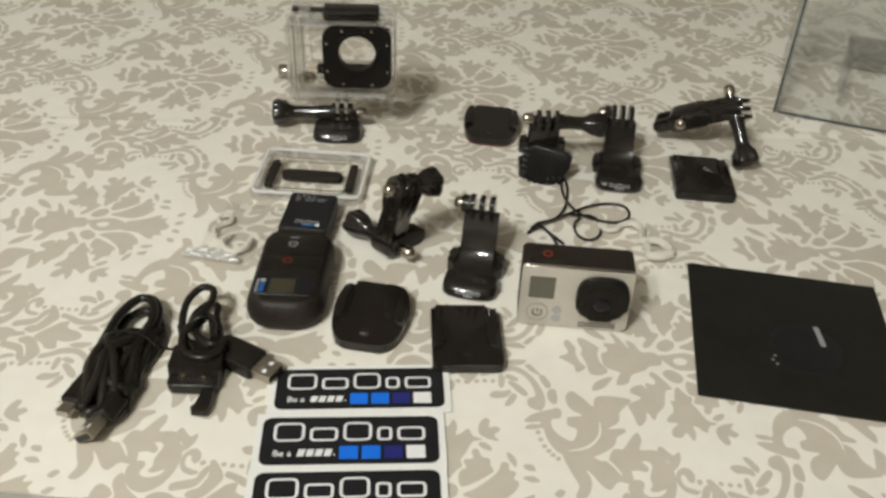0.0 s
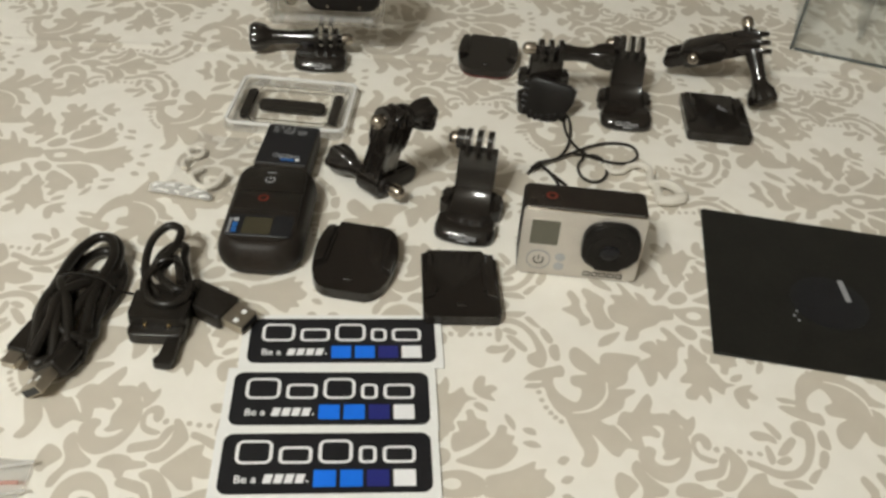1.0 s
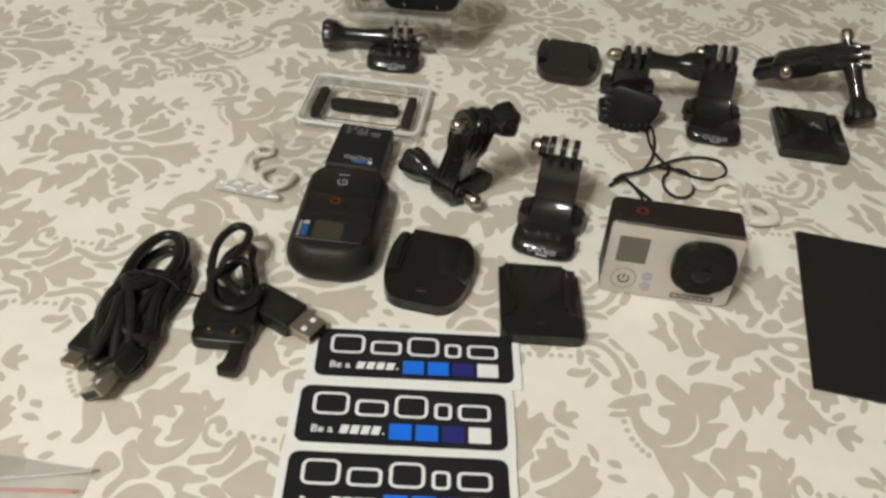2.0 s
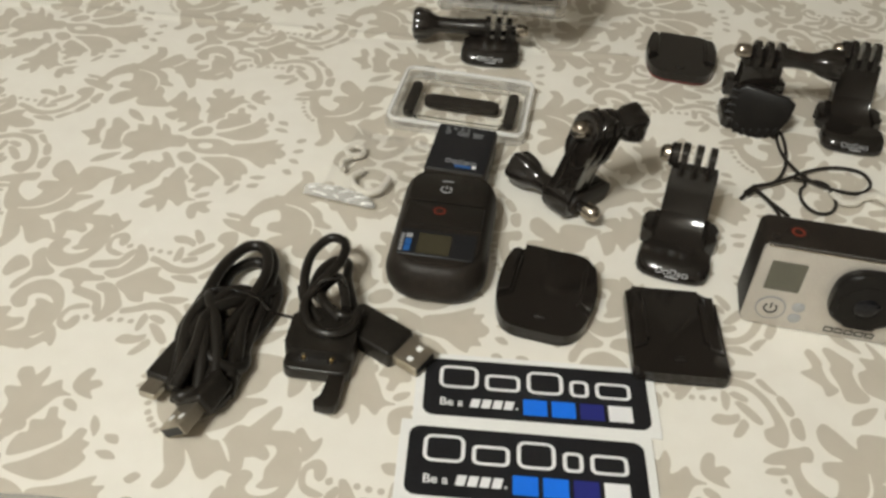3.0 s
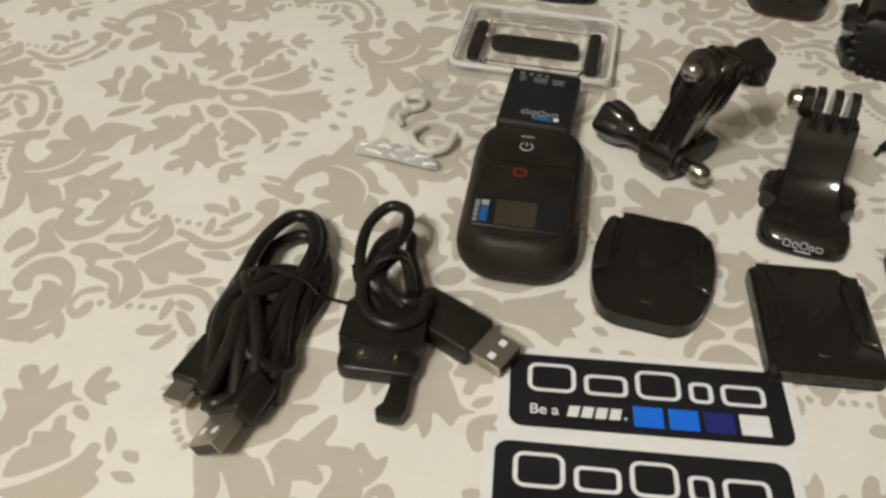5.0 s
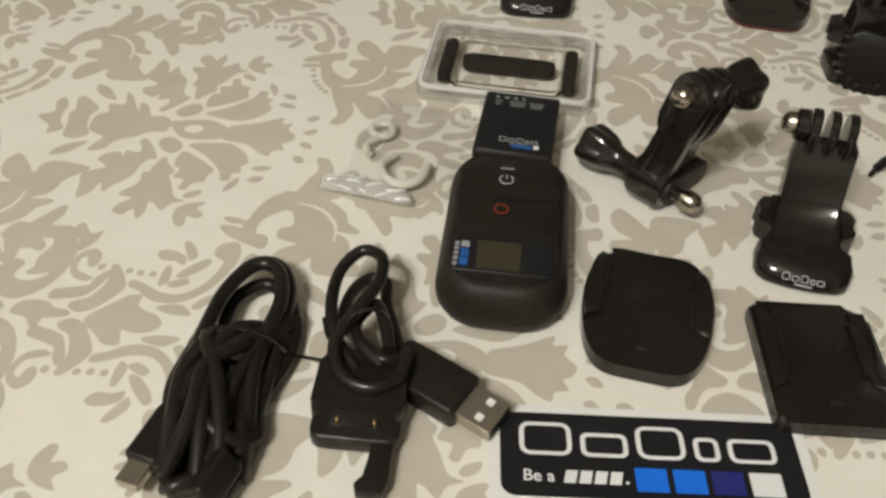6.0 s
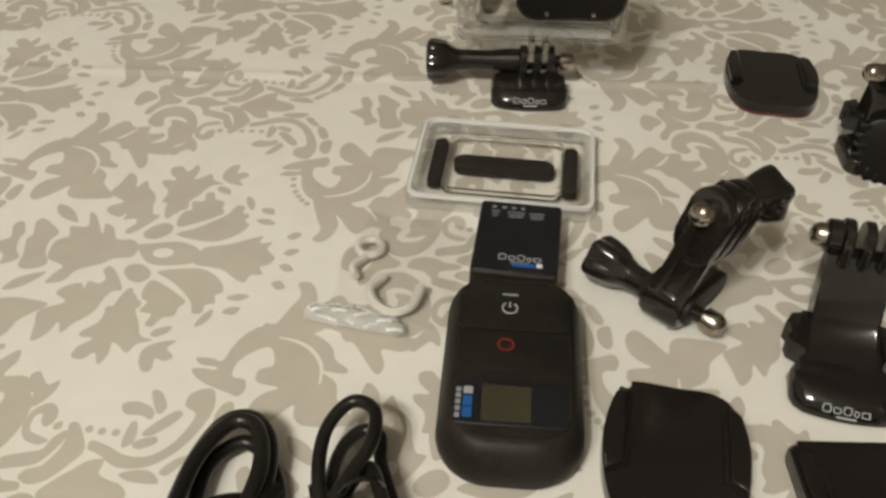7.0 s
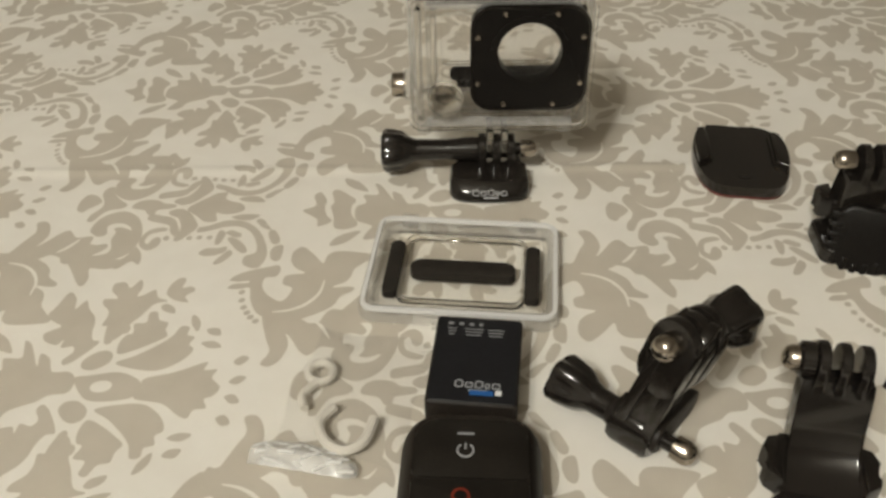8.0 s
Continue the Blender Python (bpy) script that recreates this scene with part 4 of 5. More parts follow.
    # highlight along the upper edge, drawn as an added steel strip
    part("top_glint", moved(prism(rrect(w - 3.0, 0.7, 0.3, 2, 0, h - 0.55), d / 2 - 1.2, d / 2 + 0.12, 0.1, 1), XZ), CHROME, face, "added bright strip drawn as the upper edge's highlight")
    part("strap_lug", block(3, 2, 2, fx(4.0), -5.5, h - 0.2, 0.4), SATIN, t)
    return t


action_camera()


# ---- remote ----
def remote():
    """Rounded rubbery remote lying on its back."""
    t = thing("wifi_remote", -69.9, 361.0, 0.9, 4.6, "matte black rounded remote control lying face up", "remote control")

    def cut(i):
        return rrect(42.0 - 2 * i, 72.0 - 2 * i, (15.5 - i, 15.5 - i, 11.0 - i, 11.0 - i), 12)
    part("shell", loft((cut(4.0), 0), (cut(1.6), 1.2), (cut(0.4), 3.4), (cut(0), 6.0), (cut(0.2), 9.0), (cut(0.9), 12.0), (cut(2.0), 14.6), (cut(3.4), 16.6), (cut(5.0), 17.5)), SATIN, t, angle=60)
    inner = rrect(33.5, 62.0, (11, 11, 8, 8), 10, 0, 1.0)
    part("top_plate", prism(inner, 16.8, 18.0, 0.9, 3), SATIN, t)
    part("button_panel", prism(rrect(33.0, 21.0, (2, 2, 7.5, 7.5), 6, 0, 19.5), 17.9, 18.7, 0.5, 2), RUBBER, t)
    part("record_panel", prism(rrect(33.0, 15.5, 1.5, 4, 0, 0.8), 17.9, 18.6, 0.5, 2), RUBBER, t)
    win = part("screen_window", prism(rrect(31.5, 16.2, 1.2, 4, -0.4, -18.6), 17.9, 18.5, 0.2, 1), PRINT, t, "glossy black screen window")
    part("screen", prism(rrect(13.6, 12.6, 0.4, 2, -1.6, -19.2), 18.5, 18.65), DARKLCD, win, "blank olive screen")
    for k, (yy, ll, mat) in enumerate(((-23.0, 3.6, DIMBLUE), (-19.0, 3.6, DIMBLUE), (-15.2, 2.6, PALE))):
        part("colour_square", prism(rrect(2.6, ll, 0.2, 1, -12.3, yy), 18.5, 18.62), mat, win)
    for yy in (-24.3, -21.9, -19.6, -17.3, -15.2):
        part("small_bar", prism(rrect(1.5, 1.7, 0.3, 1, -14.9, yy), 18.5, 18.62), GREYPRINT, win)
    px, py = -1.6, 18.4
    arc = [(px + 2.3 * math.sin(radians(a)), py + 2.3 * math.cos(radians(a)), 18.7) for a in range(35, 326, 18)]
    part("power_symbol", merged(tube(arc, 0.33, 6, n=2), tube([(px, py + 0.3, 18.7), (px, py + 2.5, 18.7)], 0.33, 6, n=2)), PALE, t, "pale power symbol")
    part("small_bar", prism(rrect(5.0, 0.8, 0.3, 1, px, py + 6.0), 18.7, 18.8), GREYPRINT, t)
    part("record_ring", ring(disc(2.6, 26, -2.4, 3.0), disc(1.8, 26, -2.4, 3.0), 18.6, 18.72), RED, t, "red printed ring")
    part("key_ring_slot", block(12, 4, 5, 0, 36.0, 5.0, 0.8, 1.5), SATIN, t)
    return t


remote()


# ---- battery ----
def battery():
    t = thing("camera_battery", -74.4, 421.5, 0.9, 1.2, "flat black camera battery with small white print", "battery")
    part("case", prism(rrect(29.2, 39.5, 1.6, 4), 0, 12.6, 1.1, 3, True), SATIN, t)
    label = part("wrap_label", prism(rrect(27.8, 37.8, 0.8, 3), 12.5, 12.75, 0.1, 1), PRINT, t, "black wrap label")
    mark_bars(label, pose(1.5, -13.0, 12.76), 14.5, 3.1)
    part("colour_bar", prism(rrect(7.5, 1.9, 0.2, 1, 3.0, -15.0), 12.76, 12.9), DIMBLUE, label)
    part("colour_bar", prism(rrect(2.0, 2.0, 0.2, 1, 8.3, -14.6), 12.76, 12.9), WHITE, label)
    for k, (xx, ww) in enumerate(((-9.6, 2.2), (-6.0, 2.2), (-2.6, 2.0), (0.6, 1.6))):
        part("small_symbol", prism(rrect(ww * 0.8, 1.2, 0.3, 1, xx, 15.8), 12.76, 12.86), GREYPRINT, label)
    for r in range(3):
        for k, ww in enumerate((3.2, 6.4, 5.6)):
            part("small_bar", prism(rrect(ww - 0.6 * r, 0.36, 0.12, 1, -9.0 + k * 7.4, 13.4 - 1.4 * r), 12.76, 12.86), GREYPRINT, label)
    for k in range(3):
        part("contact", block(2.2, 0.6, 4, -6 + 5 * k, 19.2, 4, 0.1, 0.1), GOLD, t)
    return t


battery()


# ---- housing back door ----
def back_door():
    t = thing("housing_door", -85.0, 477.4, 0.9, 1.9, "clear plastic housing back door with black foam pads", "case lid")
    w, d = 73.0, 57.5
    outer = rrect(w, d, 6.0, 6)
    part("rim", ring(outer, rrect(w - 9, d - 9, 3.5, 6), 0, 4.6), EDGE, t, "clear plastic rim")
    part("plate", prism(rrect(w - 8.6, d - 8.6, 3.6, 6), 0.4, 1.6), CLEAR, t)
    part("gasket", ring(rrect(w - 1.6, d - 1.6, 5.6, 6), rrect(w - 4.6, d - 4.6, 4.0, 6), 4.5, 6.0), GASKET, t, "frosted white sealing gasket")
    part("inner_wall", ring(rrect(w - 11, d - 11, 3.0, 6), rrect(w - 13, d - 13, 2.4, 6), 1.62, 6.6), CLEAR, t)
    part("inner_step", ring(rrect(w - 26, d - 18, 4.0, 6), rrect(w - 29, d - 21, 3.0, 6), 1.62, 3.6), SOLID, t)
    for s in (-1, 1):
        part("foam_pad", prism(rrect(5.4, 30.5, 1.9, 5, s * 26.4, -1.9), 1.6, 5.0, 0.6, 2), PAD, t, "black foam strip")
        part("hinge_ear", block(7, 4.5, 4.2, s * 24, d / 2 + 1.6, 0.2, 0.8, 1.5), EDGE, t)
    part("foam_pad", prism(rrect(40.0, 8.6, 3.4, 6, 0, -1.8), 1.6, 5.2, 0.7, 2), PAD, t, "long black foam strip")
    part("latch_lip", block(30, 3.0, 2.4, 6, -d / 2 - 1.2, 0.2, 0.6, 1.0), EDGE, t)
    return t


back_door()


# ---- waterproof housing ----
def housing():
    """Clear case with a black lens frame, standing on its clip by a thumb screw."""
    t = thing("waterproof_housing", -79.9, 545.5, 0, 7.5, "clear waterproof camera housing with black lens frame on a black clip", "camera case")
    # clip
    foot = part("foot", merged(moved(nose(17.0, 20.0, 8.6, -18.6), pose(-1.8, 0, 0)), prism(rrect(25, 18, 3, 3, 0, 8), 0.9, 7.0, 1.0, 2)), GLOSS, t)
    mark_bars(foot, pose(-1.8, -19.5, 4.4, 46, 0, 0), 14.5, 2.7)
    prongs(t, (1.5, 2.5, 14.5), step=6.2, reach=9.0, r=6.4)
    thumb_screw(t, (14.0, 2.5, 14.0), (-48.0, 4.0, 12.8), 9.0)
    for s in (-3.1, 3.1):
        part("case_prong", moved(finger(6.2, 2.0, 2.8), Matrix.Translation((1.5 + s, 2.5, 14.5)) @ Matrix.Rotation(radians(180), 4, "X")), SOLID, t)
        part("case_prong_root", block(2.8, 13, 9.6, 1.5 + s, 2.5, 16.6, 0.4), SOLID, t)
    # clear shell
    w, h, z0, d = 73.0, 57.5, 26.5, 34.0
    cx = 2.2
    out_pts, in_pts = rrect(w, h, 4.4, 6, cx, z0 + h / 2), rrect(w - 5, h - 5, 3.0, 6, cx, z0 + h / 2)
    place = pose(0, 16.5, 0)
    part("shell_wall", moved(moved(ring(out_pts, in_pts, -d / 2, d / 2), XZ), place), SHELL, t, "clear plastic wall")
    part("front_pane", moved(moved(prism(in_pts, d / 2 - 2.4, d / 2 - 0.4), XZ), place), CLEAR, t)
    part("back_pane", moved(moved(prism(in_pts, -d / 2 + 0.4, -d / 2 + 2.0), XZ), place), CLEAR, t)
    for y in (-d / 2 - 0.5, 2.0, d / 2 - 1.5):
        part("shell_flange", moved(moved(ring(rrect(w + 2.0, h + 2.0, 5, 6, cx, z0 + h / 2), rrect(w - 1.2, h - 1.2, 3.8, 6, cx, z0 + h / 2), y, y + 2.2), XZ), place), SOLID if y > 3 else FLANGE, t, "thick clear flange")
    part("inner_frame", moved(moved(ring(rrect(w - 13, h - 14, 3, 6, cx, z0 + h / 2), rrect(w - 16, h - 17, 2, 6, cx, z0 + h / 2), -d / 2 + 1, d / 2 - 3), XZ), place), SHELL, t)
    part("inner_ledge", moved(moved(ring(rrect(w - 24, h - 26, 3, 6, cx, z0 + h / 2 + 1), rrect(w - 26, h - 28, 2, 6, cx, z0 + h / 2 + 1), -d / 2 + 2.1, -d / 2 + 4), XZ), place), SOLID, t)
    part("back_pad", moved(moved(prism(rrect(47, 5.6, 2.7, 6, cx + 3, z0 + 9.6), -d / 2 + 2.0, -d / 2 + 5), XZ), place), PAD, t, "black foam strip on the back door")
    for zz, hh in ((z0 + 1.6, 3.0), (z0 + h - 4.0, 2.6)):
        part("cross_rib", moved(moved(prism(rrect(w - 12, hh, 1.0, 3, cx, zz + hh / 2), d / 2 - 2.0, d / 2 + 2.2, 0.8, 2), XZ), place), FLANGE, t, "thick clear rib across the front")
    for xx in (-w / 2 + 3.5, -w / 2 + 9.5, w / 2 - 4.5):
        part("upright_rib", moved(moved(prism(rrect(2.4, h - 9, 0.8, 3, cx + xx, z0 + h / 2), d / 2 - 3.0, d / 2 + 1.0, 0.6, 2), XZ), place), SOLID, t, "clear upright rib")
    for xx in (-w / 2 + 5, w / 2 - 9):
        part("corner_lug", block(6.5, 8, 5.0, cx + xx, 3.5, z0 - 2.4, 0.8, 1.5), FLANGE, t)
    # lens frame
    fx0, fz0, fy = 13.4, 60.0, d / 2
    sq, hole = rrect(46.5, 44.5, 9.0, 9, fx0, fz0), disc(12.6, 40, fx0, fz0 + 3.2)
    hole = [hole[(k + 25) % 40] for k in range(40)]
    lens = part("lens_frame", moved(moved(ring(sq, hole, fy - 1.0, fy + 4.6), XZ), place), FRAME, t, "black square lens frame")
    part("frame_edge", moved(moved(ring(rrect(47.1, 45.1, 9.3, 9, fx0, fz0), rrect(44.6, 42.6, 8.2, 9, fx0, fz0), fy + 3.2, fy + 5.0), XZ), place), GLOSS, lens, "glossy rounded rim")
    part("bevel_ring", moved(moved(ring(disc(15.4, 40, fx0, fz0 + 3.2), disc(12.7, 40, fx0, fz0 + 3.2), fy + 4.5, fy + 5.3), XZ), place), FRAME, lens)
    part("lens_tube", moved(moved(ring(disc(13.6, 40, fx0, fz0 + 3.2), disc(12.8, 40, fx0, fz0 + 3.2), fy - 3.0, fy - 0.8), XZ), place), CLEAR, lens)
    part("lens_pane", moved(moved(prism(disc(12.7, 40, fx0, fz0 + 3.2), fy + 1.0, fy + 1.8), XZ), place), CLEAR, lens, "flat clear lens pane")
    for sx, sz in ((-20.5, -10), (-20.5, 10), (20.5, -10), (20.5, 10), (-10, -19.4), (10, -19.4), (-10, 19.4), (10, 19.4)):
        part("screw", moved(moved(moved(lathe([(1.3, 0), (1.3, 0.9), (0.9, 1.4), (0.3, 1.5)], 12), pose(fx0 + sx, fz0 + sz, fy + 4.5)), XZ), place), CHROME, lens, "small steel screw")
    # knobs and latch
    part("side_button", moved(lathe([(5.2, 0), (5.2, 5.0), (4.6, 5.8), (1.6, 6.2)], 22), along((-37.0, 10.0, 41.5), (-44, 10.0, 41.5))), CHROME, t, "bright steel side button")
    part("button_collar", moved(lathe([(6.4, 0), (6.4, 2.6), (5.2, 3.2)], 22), along((-34.8, 10.0, 41.5), (-44, 10.0, 41.5))), EDGE, t)
    dome = part("button_dome", moved(lathe([(7.6, 0), (7.4, 2.6), (6.2, 5.2), (4.0, 7.0), (1.5, 7.8), (0.2, 7.9)], 26), along((-20.4, -0.8, 41.0), (-20.4, -8, 41.0))), SOLID, t, "clear domed button cover")
    part("button_post", moved(lathe([(2.6, 0), (2.6, 4.6), (2.0, 5.4)], 16), along((-20.4, -0.4, 41.0), (-20.4, 6, 41.0))), CHROME, dome)
    part("post_arm", block(13, 2.0, 3.0, -9, 3.6, 44, 0.5), GLOSS, dome)
    part("latch", moved(prism(rrect(38, 7.5, 2.0, 4, 9.5, z0 + h + 4.6), 4, 17, 1.0, 2, True), XZ @ pose(0, 0, -16)), GLOSS, t, "black top latch")
    part("latch_hook", block(34, 4.0, 5.0, 9.5, 1.0, z0 + h + 0.6, 0.8, 1.0), GLOSS, t)
    for s in (-22, 31):
        part("latch_post", block(8, 8, 6.5, s, 6, z0 + h - 0.4, 0.8, 1.5), EDGE, t)
    part("hinge_pin", moved(lathe([(1.8, 0), (1.8, 24)], 12), along((-31, 12, z0 + h + 3.2), (-8, 12, z0 + h + 3.2))), GLOSS, t)
    return t


housing()


# ---- cables ----
def usb_plug(parent, m, body=22.0):
    """Type-A plug in the xy plane of m, pointing along +y: moulded grip and folded steel shell."""
    grip = part("plug_grip", moved(prism(rrect(15.5, body, (3, 3, 1.5, 1.5), 4, 0, -body / 2), 0, 8.4, 1.4, 3, True), m), RUBBER, parent, "black moulded plug grip")
    shell = part("plug_shell", moved(prism(rrect(11.6, 11.4, 0.5, 2, 0, 5.6), 1.9, 6.5, 0.3, 1, True), m), PLUG, grip, "steel plug shell")
    for s in (-2.9, 2.9):
        part("shell_window", moved(prism(rrect(2.3, 2.3, 0.2, 1, s, 6.4), 6.45, 6.62), m), PAPER, shell, "square window in the shell")
    part("plug_mouth", moved(prism(rrect(10.2, 0.4, 0.1, 1, 0, 11.2), 2.5, 5.9), m), PRINT, shell)
    return grip


def long_cable():
    """Black lead folded into a bundle, tied in the middle, with a large plug and a small one at its near end."""
    t = thing("usb_cable", 0, 0, 0, 0, "black charging cable folded into a tied bundle with two plugs", "cable", "charging cables")
    r = 2.3
    loops = [
        [(-149, 262, 5), (-153, 280, 6), (-152.5, 300, 7), (-152, 318, 7.5), (-148, 331, 8), (-140, 333, 8.5), (-133, 325, 8), (-130, 308, 7), (-128, 285, 5.5), (-126, 262, 4)],
        [(-143, 258, 10), (-148, 276, 11), (-150, 298, 11.5), (-150, 316, 11.5), (-145, 328.5, 11.5), (-137.5, 328, 11.5), (-132.5, 316, 11), (-133, 298, 11), (-135, 282, 11), (-133, 260, 9)],
        [(-138, 255, 4), (-141, 272, 5), (-142.5, 292, 6), (-148, 306, 4.5), (-149, 320, 4), (-142, 328, 4), (-134, 324, 3.6), (-127, 312, 3.2), (-126.5, 296, 3.2), (-131, 272, 4), (-128, 256, 3)],
        [(-146, 250, 6), (-150.5, 266, 9), (-146, 284, 12), (-136, 299, 12.5), (-132, 305, 6)],
        [(-134, 252, 7), (-138, 268, 13), (-143, 286, 14), (-141, 300, 13), (-133, 307, 7), (-129, 300, 4.5), (-130, 280, 8), (-126, 263, 7)],
        [(-151, 268, 3), (-146, 278, 8), (-139, 270, 12), (-130, 266, 10), (-125, 272, 5), (-130, 284, 3)],
        [(-149, 255, 8), (-152, 268, 10), (-150, 284, 12), (-147, 296, 13), (-149, 304, 6)],
        [(-142, 252, 10), (-146, 268, 14), (-143, 284, 15), (-137, 294, 14), (-132, 302, 6)],
        [(-129, 254, 6), (-133, 268, 12), (-139, 282, 15), (-147, 294, 14), (-150, 303, 7)],
        [(-125.5, 258, 3.5), (-127.5, 272, 7), (-131, 286, 10), (-132, 300, 10), (-128, 314, 5)],
    ]
    loops = [[(x + 5 if y < 272 and x < -144 else x, y, z) for x, y, z in pts] for pts in loops]
    for pts in loops:
        part("lead", tube(pts, r, 10), RUBBER, t)
    part("bend", tube([(-144, 262, 5), (-142, 253, 6), (-139, 251, 8), (-134, 256, 8), (-133, 260, 9)], r, 10), RUBBER, t)
    part("bend", tube([(-126, 262, 4), (-128, 252, 4.5), (-134, 249, 6), (-138, 255, 4)], r, 10), RUBBER, t)
    part("wire_tie", tube([(-154.5, 296, 5), (-150, 297.5, 13.5), (-141, 299, 15.5), (-131, 300, 13), (-126.5, 300.5, 6), (-131, 299.5, 1.5), (-145, 297, 1.5)], 0.7, 6, True), GLOSS, t, "thin black wire tie")
    part("tie_end", tube([(-127, 300.5, 6), (-122, 303, 2.5), (-116, 304, 1.4), (-110, 305.5, 1.6)], 0.6, 6), GLOSS, t)
    usb_plug(t, pose(-131.8, 247.8, 2.6, 0, 38, 170), 15)
    mini = part("small_plug_grip", moved(prism(rrect(9.6, 19, (1.2, 1.2, 3, 3), 4, 0, 9.5), 0, 7.2, 1.3, 3, True), pose(-151.0, 256.0, 2.4, 0, 0, -9)), RUBBER, t, "black small plug grip")
    part("small_plug_shell", moved(prism(rrect(6.8, 7.0, 0.8, 3, 0, -3.2), 1.9, 5.0, 0.3, 1, True), pose(-151.0, 256.0, 2.4, 0, 0, -9)), PLUG, mini, "small steel plug")
    return t


long_cable()


def clip_cable():
    """Short charging lead: flat clip with two gold contacts and a hook, coiled cord, and a large plug."""
    t = thing("charging_clip_cable", 0, 0, 0, 0, "short black charging cable with hooked contact clip and plug", "cable", "charging cables")
    m = pose(-100.6, 290.3, 0.9, 0, 0, 6)
    clip = part("clip_body", merged(moved(prism(rrect(25.6, 22.0, (3, 3, 5, 5), 5, 0, 1.5), 0, 10.5, 1.8, 3, True), m), moved(prism(rrect(25.0, 9.0, (3.5, 3.5, 1, 1), 4, 0.2, -11.0), 0, 6.0, 1.2, 3, True), m)), RUBBER, t, "black contact clip")
    for s in (-5.0, 5.4):
        part("contact", moved(prism(rrect(1.5, 2.6, 0.6, 3, s, -9.4), 5.9, 7.2, 0.4, 2), m), GOLD, clip, "gold spring contact")
        part("contact_well", moved(ring(rrect(3.2, 4.4, 0.8, 3, s, -9.4), rrect(2.2, 3.4, 0.6, 3, s, -9.4), 5.8, 6.2), m), GLOSS, clip)
    hook = [(3.8, -13.5), (3.8, -27.0), (2.6, -30.0), (-0.6, -30.6), (-4.4, -30.0), (-5.2, -27.6), (-4.0, -25.6), (-2.6, -26.4), (-2.4, -13.5)]
    part("hook", moved(prism([(a + 7.5, b) for a, b in hook][::-1], 0.6, 4.6, 0.9, 2, True), m), RUBBER, clip, "flat hooked tongue")
    r = 1.95
    for pts in (
        [(-103, 296, 10), (-112, 305, 11), (-117, 318, 12), (-117.5, 330, 14), (-112.5, 338, 16), (-105.5, 335, 17), (-104, 324, 17), (-108, 312, 16), (-111, 301, 14), (-106, 291, 13), (-97, 288.5, 13), (-90.5, 294, 13), (-90, 302, 14)],
        [(-92, 304, 9), (-97, 315, 8), (-102, 326, 7), (-104.5, 335, 6.5), (-110, 336, 6), (-114, 328, 6), (-113, 316, 7), (-106, 308, 9), (-97, 300, 12), (-90, 303, 9)],
        [(-96, 298, 11), (-104, 304, 12), (-108, 312, 11), (-104, 320, 12), (-99, 312, 14), (-95, 302, 14)],
    ):
        part("cord", tube(pts, r, 10), RUBBER, t)
    part("wire_tie", tube([(-112, 305, 8), (-107, 309, 18.5), (-100, 312, 18), (-96, 311, 8), (-103, 307, 4)], 0.7, 6, True), GLOSS, t, "thin black wire tie")
    part("tie_end", tube([(-112, 305, 8), (-116, 309, 7), (-118.5, 314, 9)], 0.6, 6), GLOSS, t)
    usb_plug(t, pose(-71.0, 295.2, 0.9, 0, 4, -114 + 0), 26)
    part("strain_relief", tube([(-90, 303, 10), (-91, 306, 7.5), (-89, 305, 5.2)], (2.2, 3.2), 10), RUBBER, t)
    return t


clip_cable()


# ---- small loose things ----
card = thing("folded_card", 205.9, 361.8, 0.9, -3.9, "plain black card leaflet with faint glossy emblem", "card")
for k, (lift, turn) in enumerate(((0.0, 0.4), (0.5, 0.0))):
    part("card_leaf", moved(prism(rrect(106.5, 110.5, 0.5, 1, 0.4 * k, 0), lift, lift + 0.4, 0.05, 1), pose(0, 0, 0, 0, 0, turn)), CARD, card)
emblem = part("emblem", prism(disc(19, 40, 6, -8), 0.9, 0.98), PRINT, card, "faint glossy black emblem")
part("emblem_slit", moved(prism(rrect(3.0, 16.0, 0.8, 2), 0.98, 1.08), pose(14.8, 2.6, 0, 0, 0, 8)), GREYPRINT, emblem, "pale slit")
for dx, dy in ((-11.0, -18.0), (-12.5, -21.5), (-10.6, -24.5)):
    part("emblem_dot", prism(disc(0.8, 8, dx, dy), 0.98, 1.08), GREYPRINT, emblem)

# lens cord
cord = thing("lanyard_cord", 0, 0, 0, 0, "thin black looped lanyard cord lying behind the camera", "cord")
part("cord", tube([(79, 424, 1.8), (74, 436, 2.0), (66, 445, 2.4), (61, 437, 1.8), (66, 446, 3.0), (77, 455, 1.8), (83, 470, 1.8), (84.5, 490, 1.8), (82.5, 503, 1.8), (80.5, 496, 1.8), (83, 478, 2.4), (91, 462, 3.2), (104, 457, 1.8), (117, 457, 1.8), (124, 466, 1.8), (121, 476, 1.8), (109, 477, 1.8), (95, 469, 2.6), (80, 455, 3.2), (66, 444, 3.6)], 0.85, 8, n=7), RUBBER, cord)
part("cord_loop", tube([(92, 463, 3.4)] + [(97 + 8.3 * math.cos(radians(a)), 447 + 12.5 * math.sin(radians(a)), 1.8 + (1.4 if a > 400 else 0)) for a in range(130, 471, 20)] + [(86, 459, 3.2)], 0.85, 8, n=4), RUBBER, cord)
part("cord_end", tube([(60, 436, 1.8), (66, 443, 3.4), (74, 437, 2.0), (82, 428, 1.8)], 0.95, 8, n=7), RUBBER, cord)
part("crimp", tube([(62.5, 439.5, 3.0), (66.5, 444.5, 3.8)], 1.7, 8), RUBBER, cord)

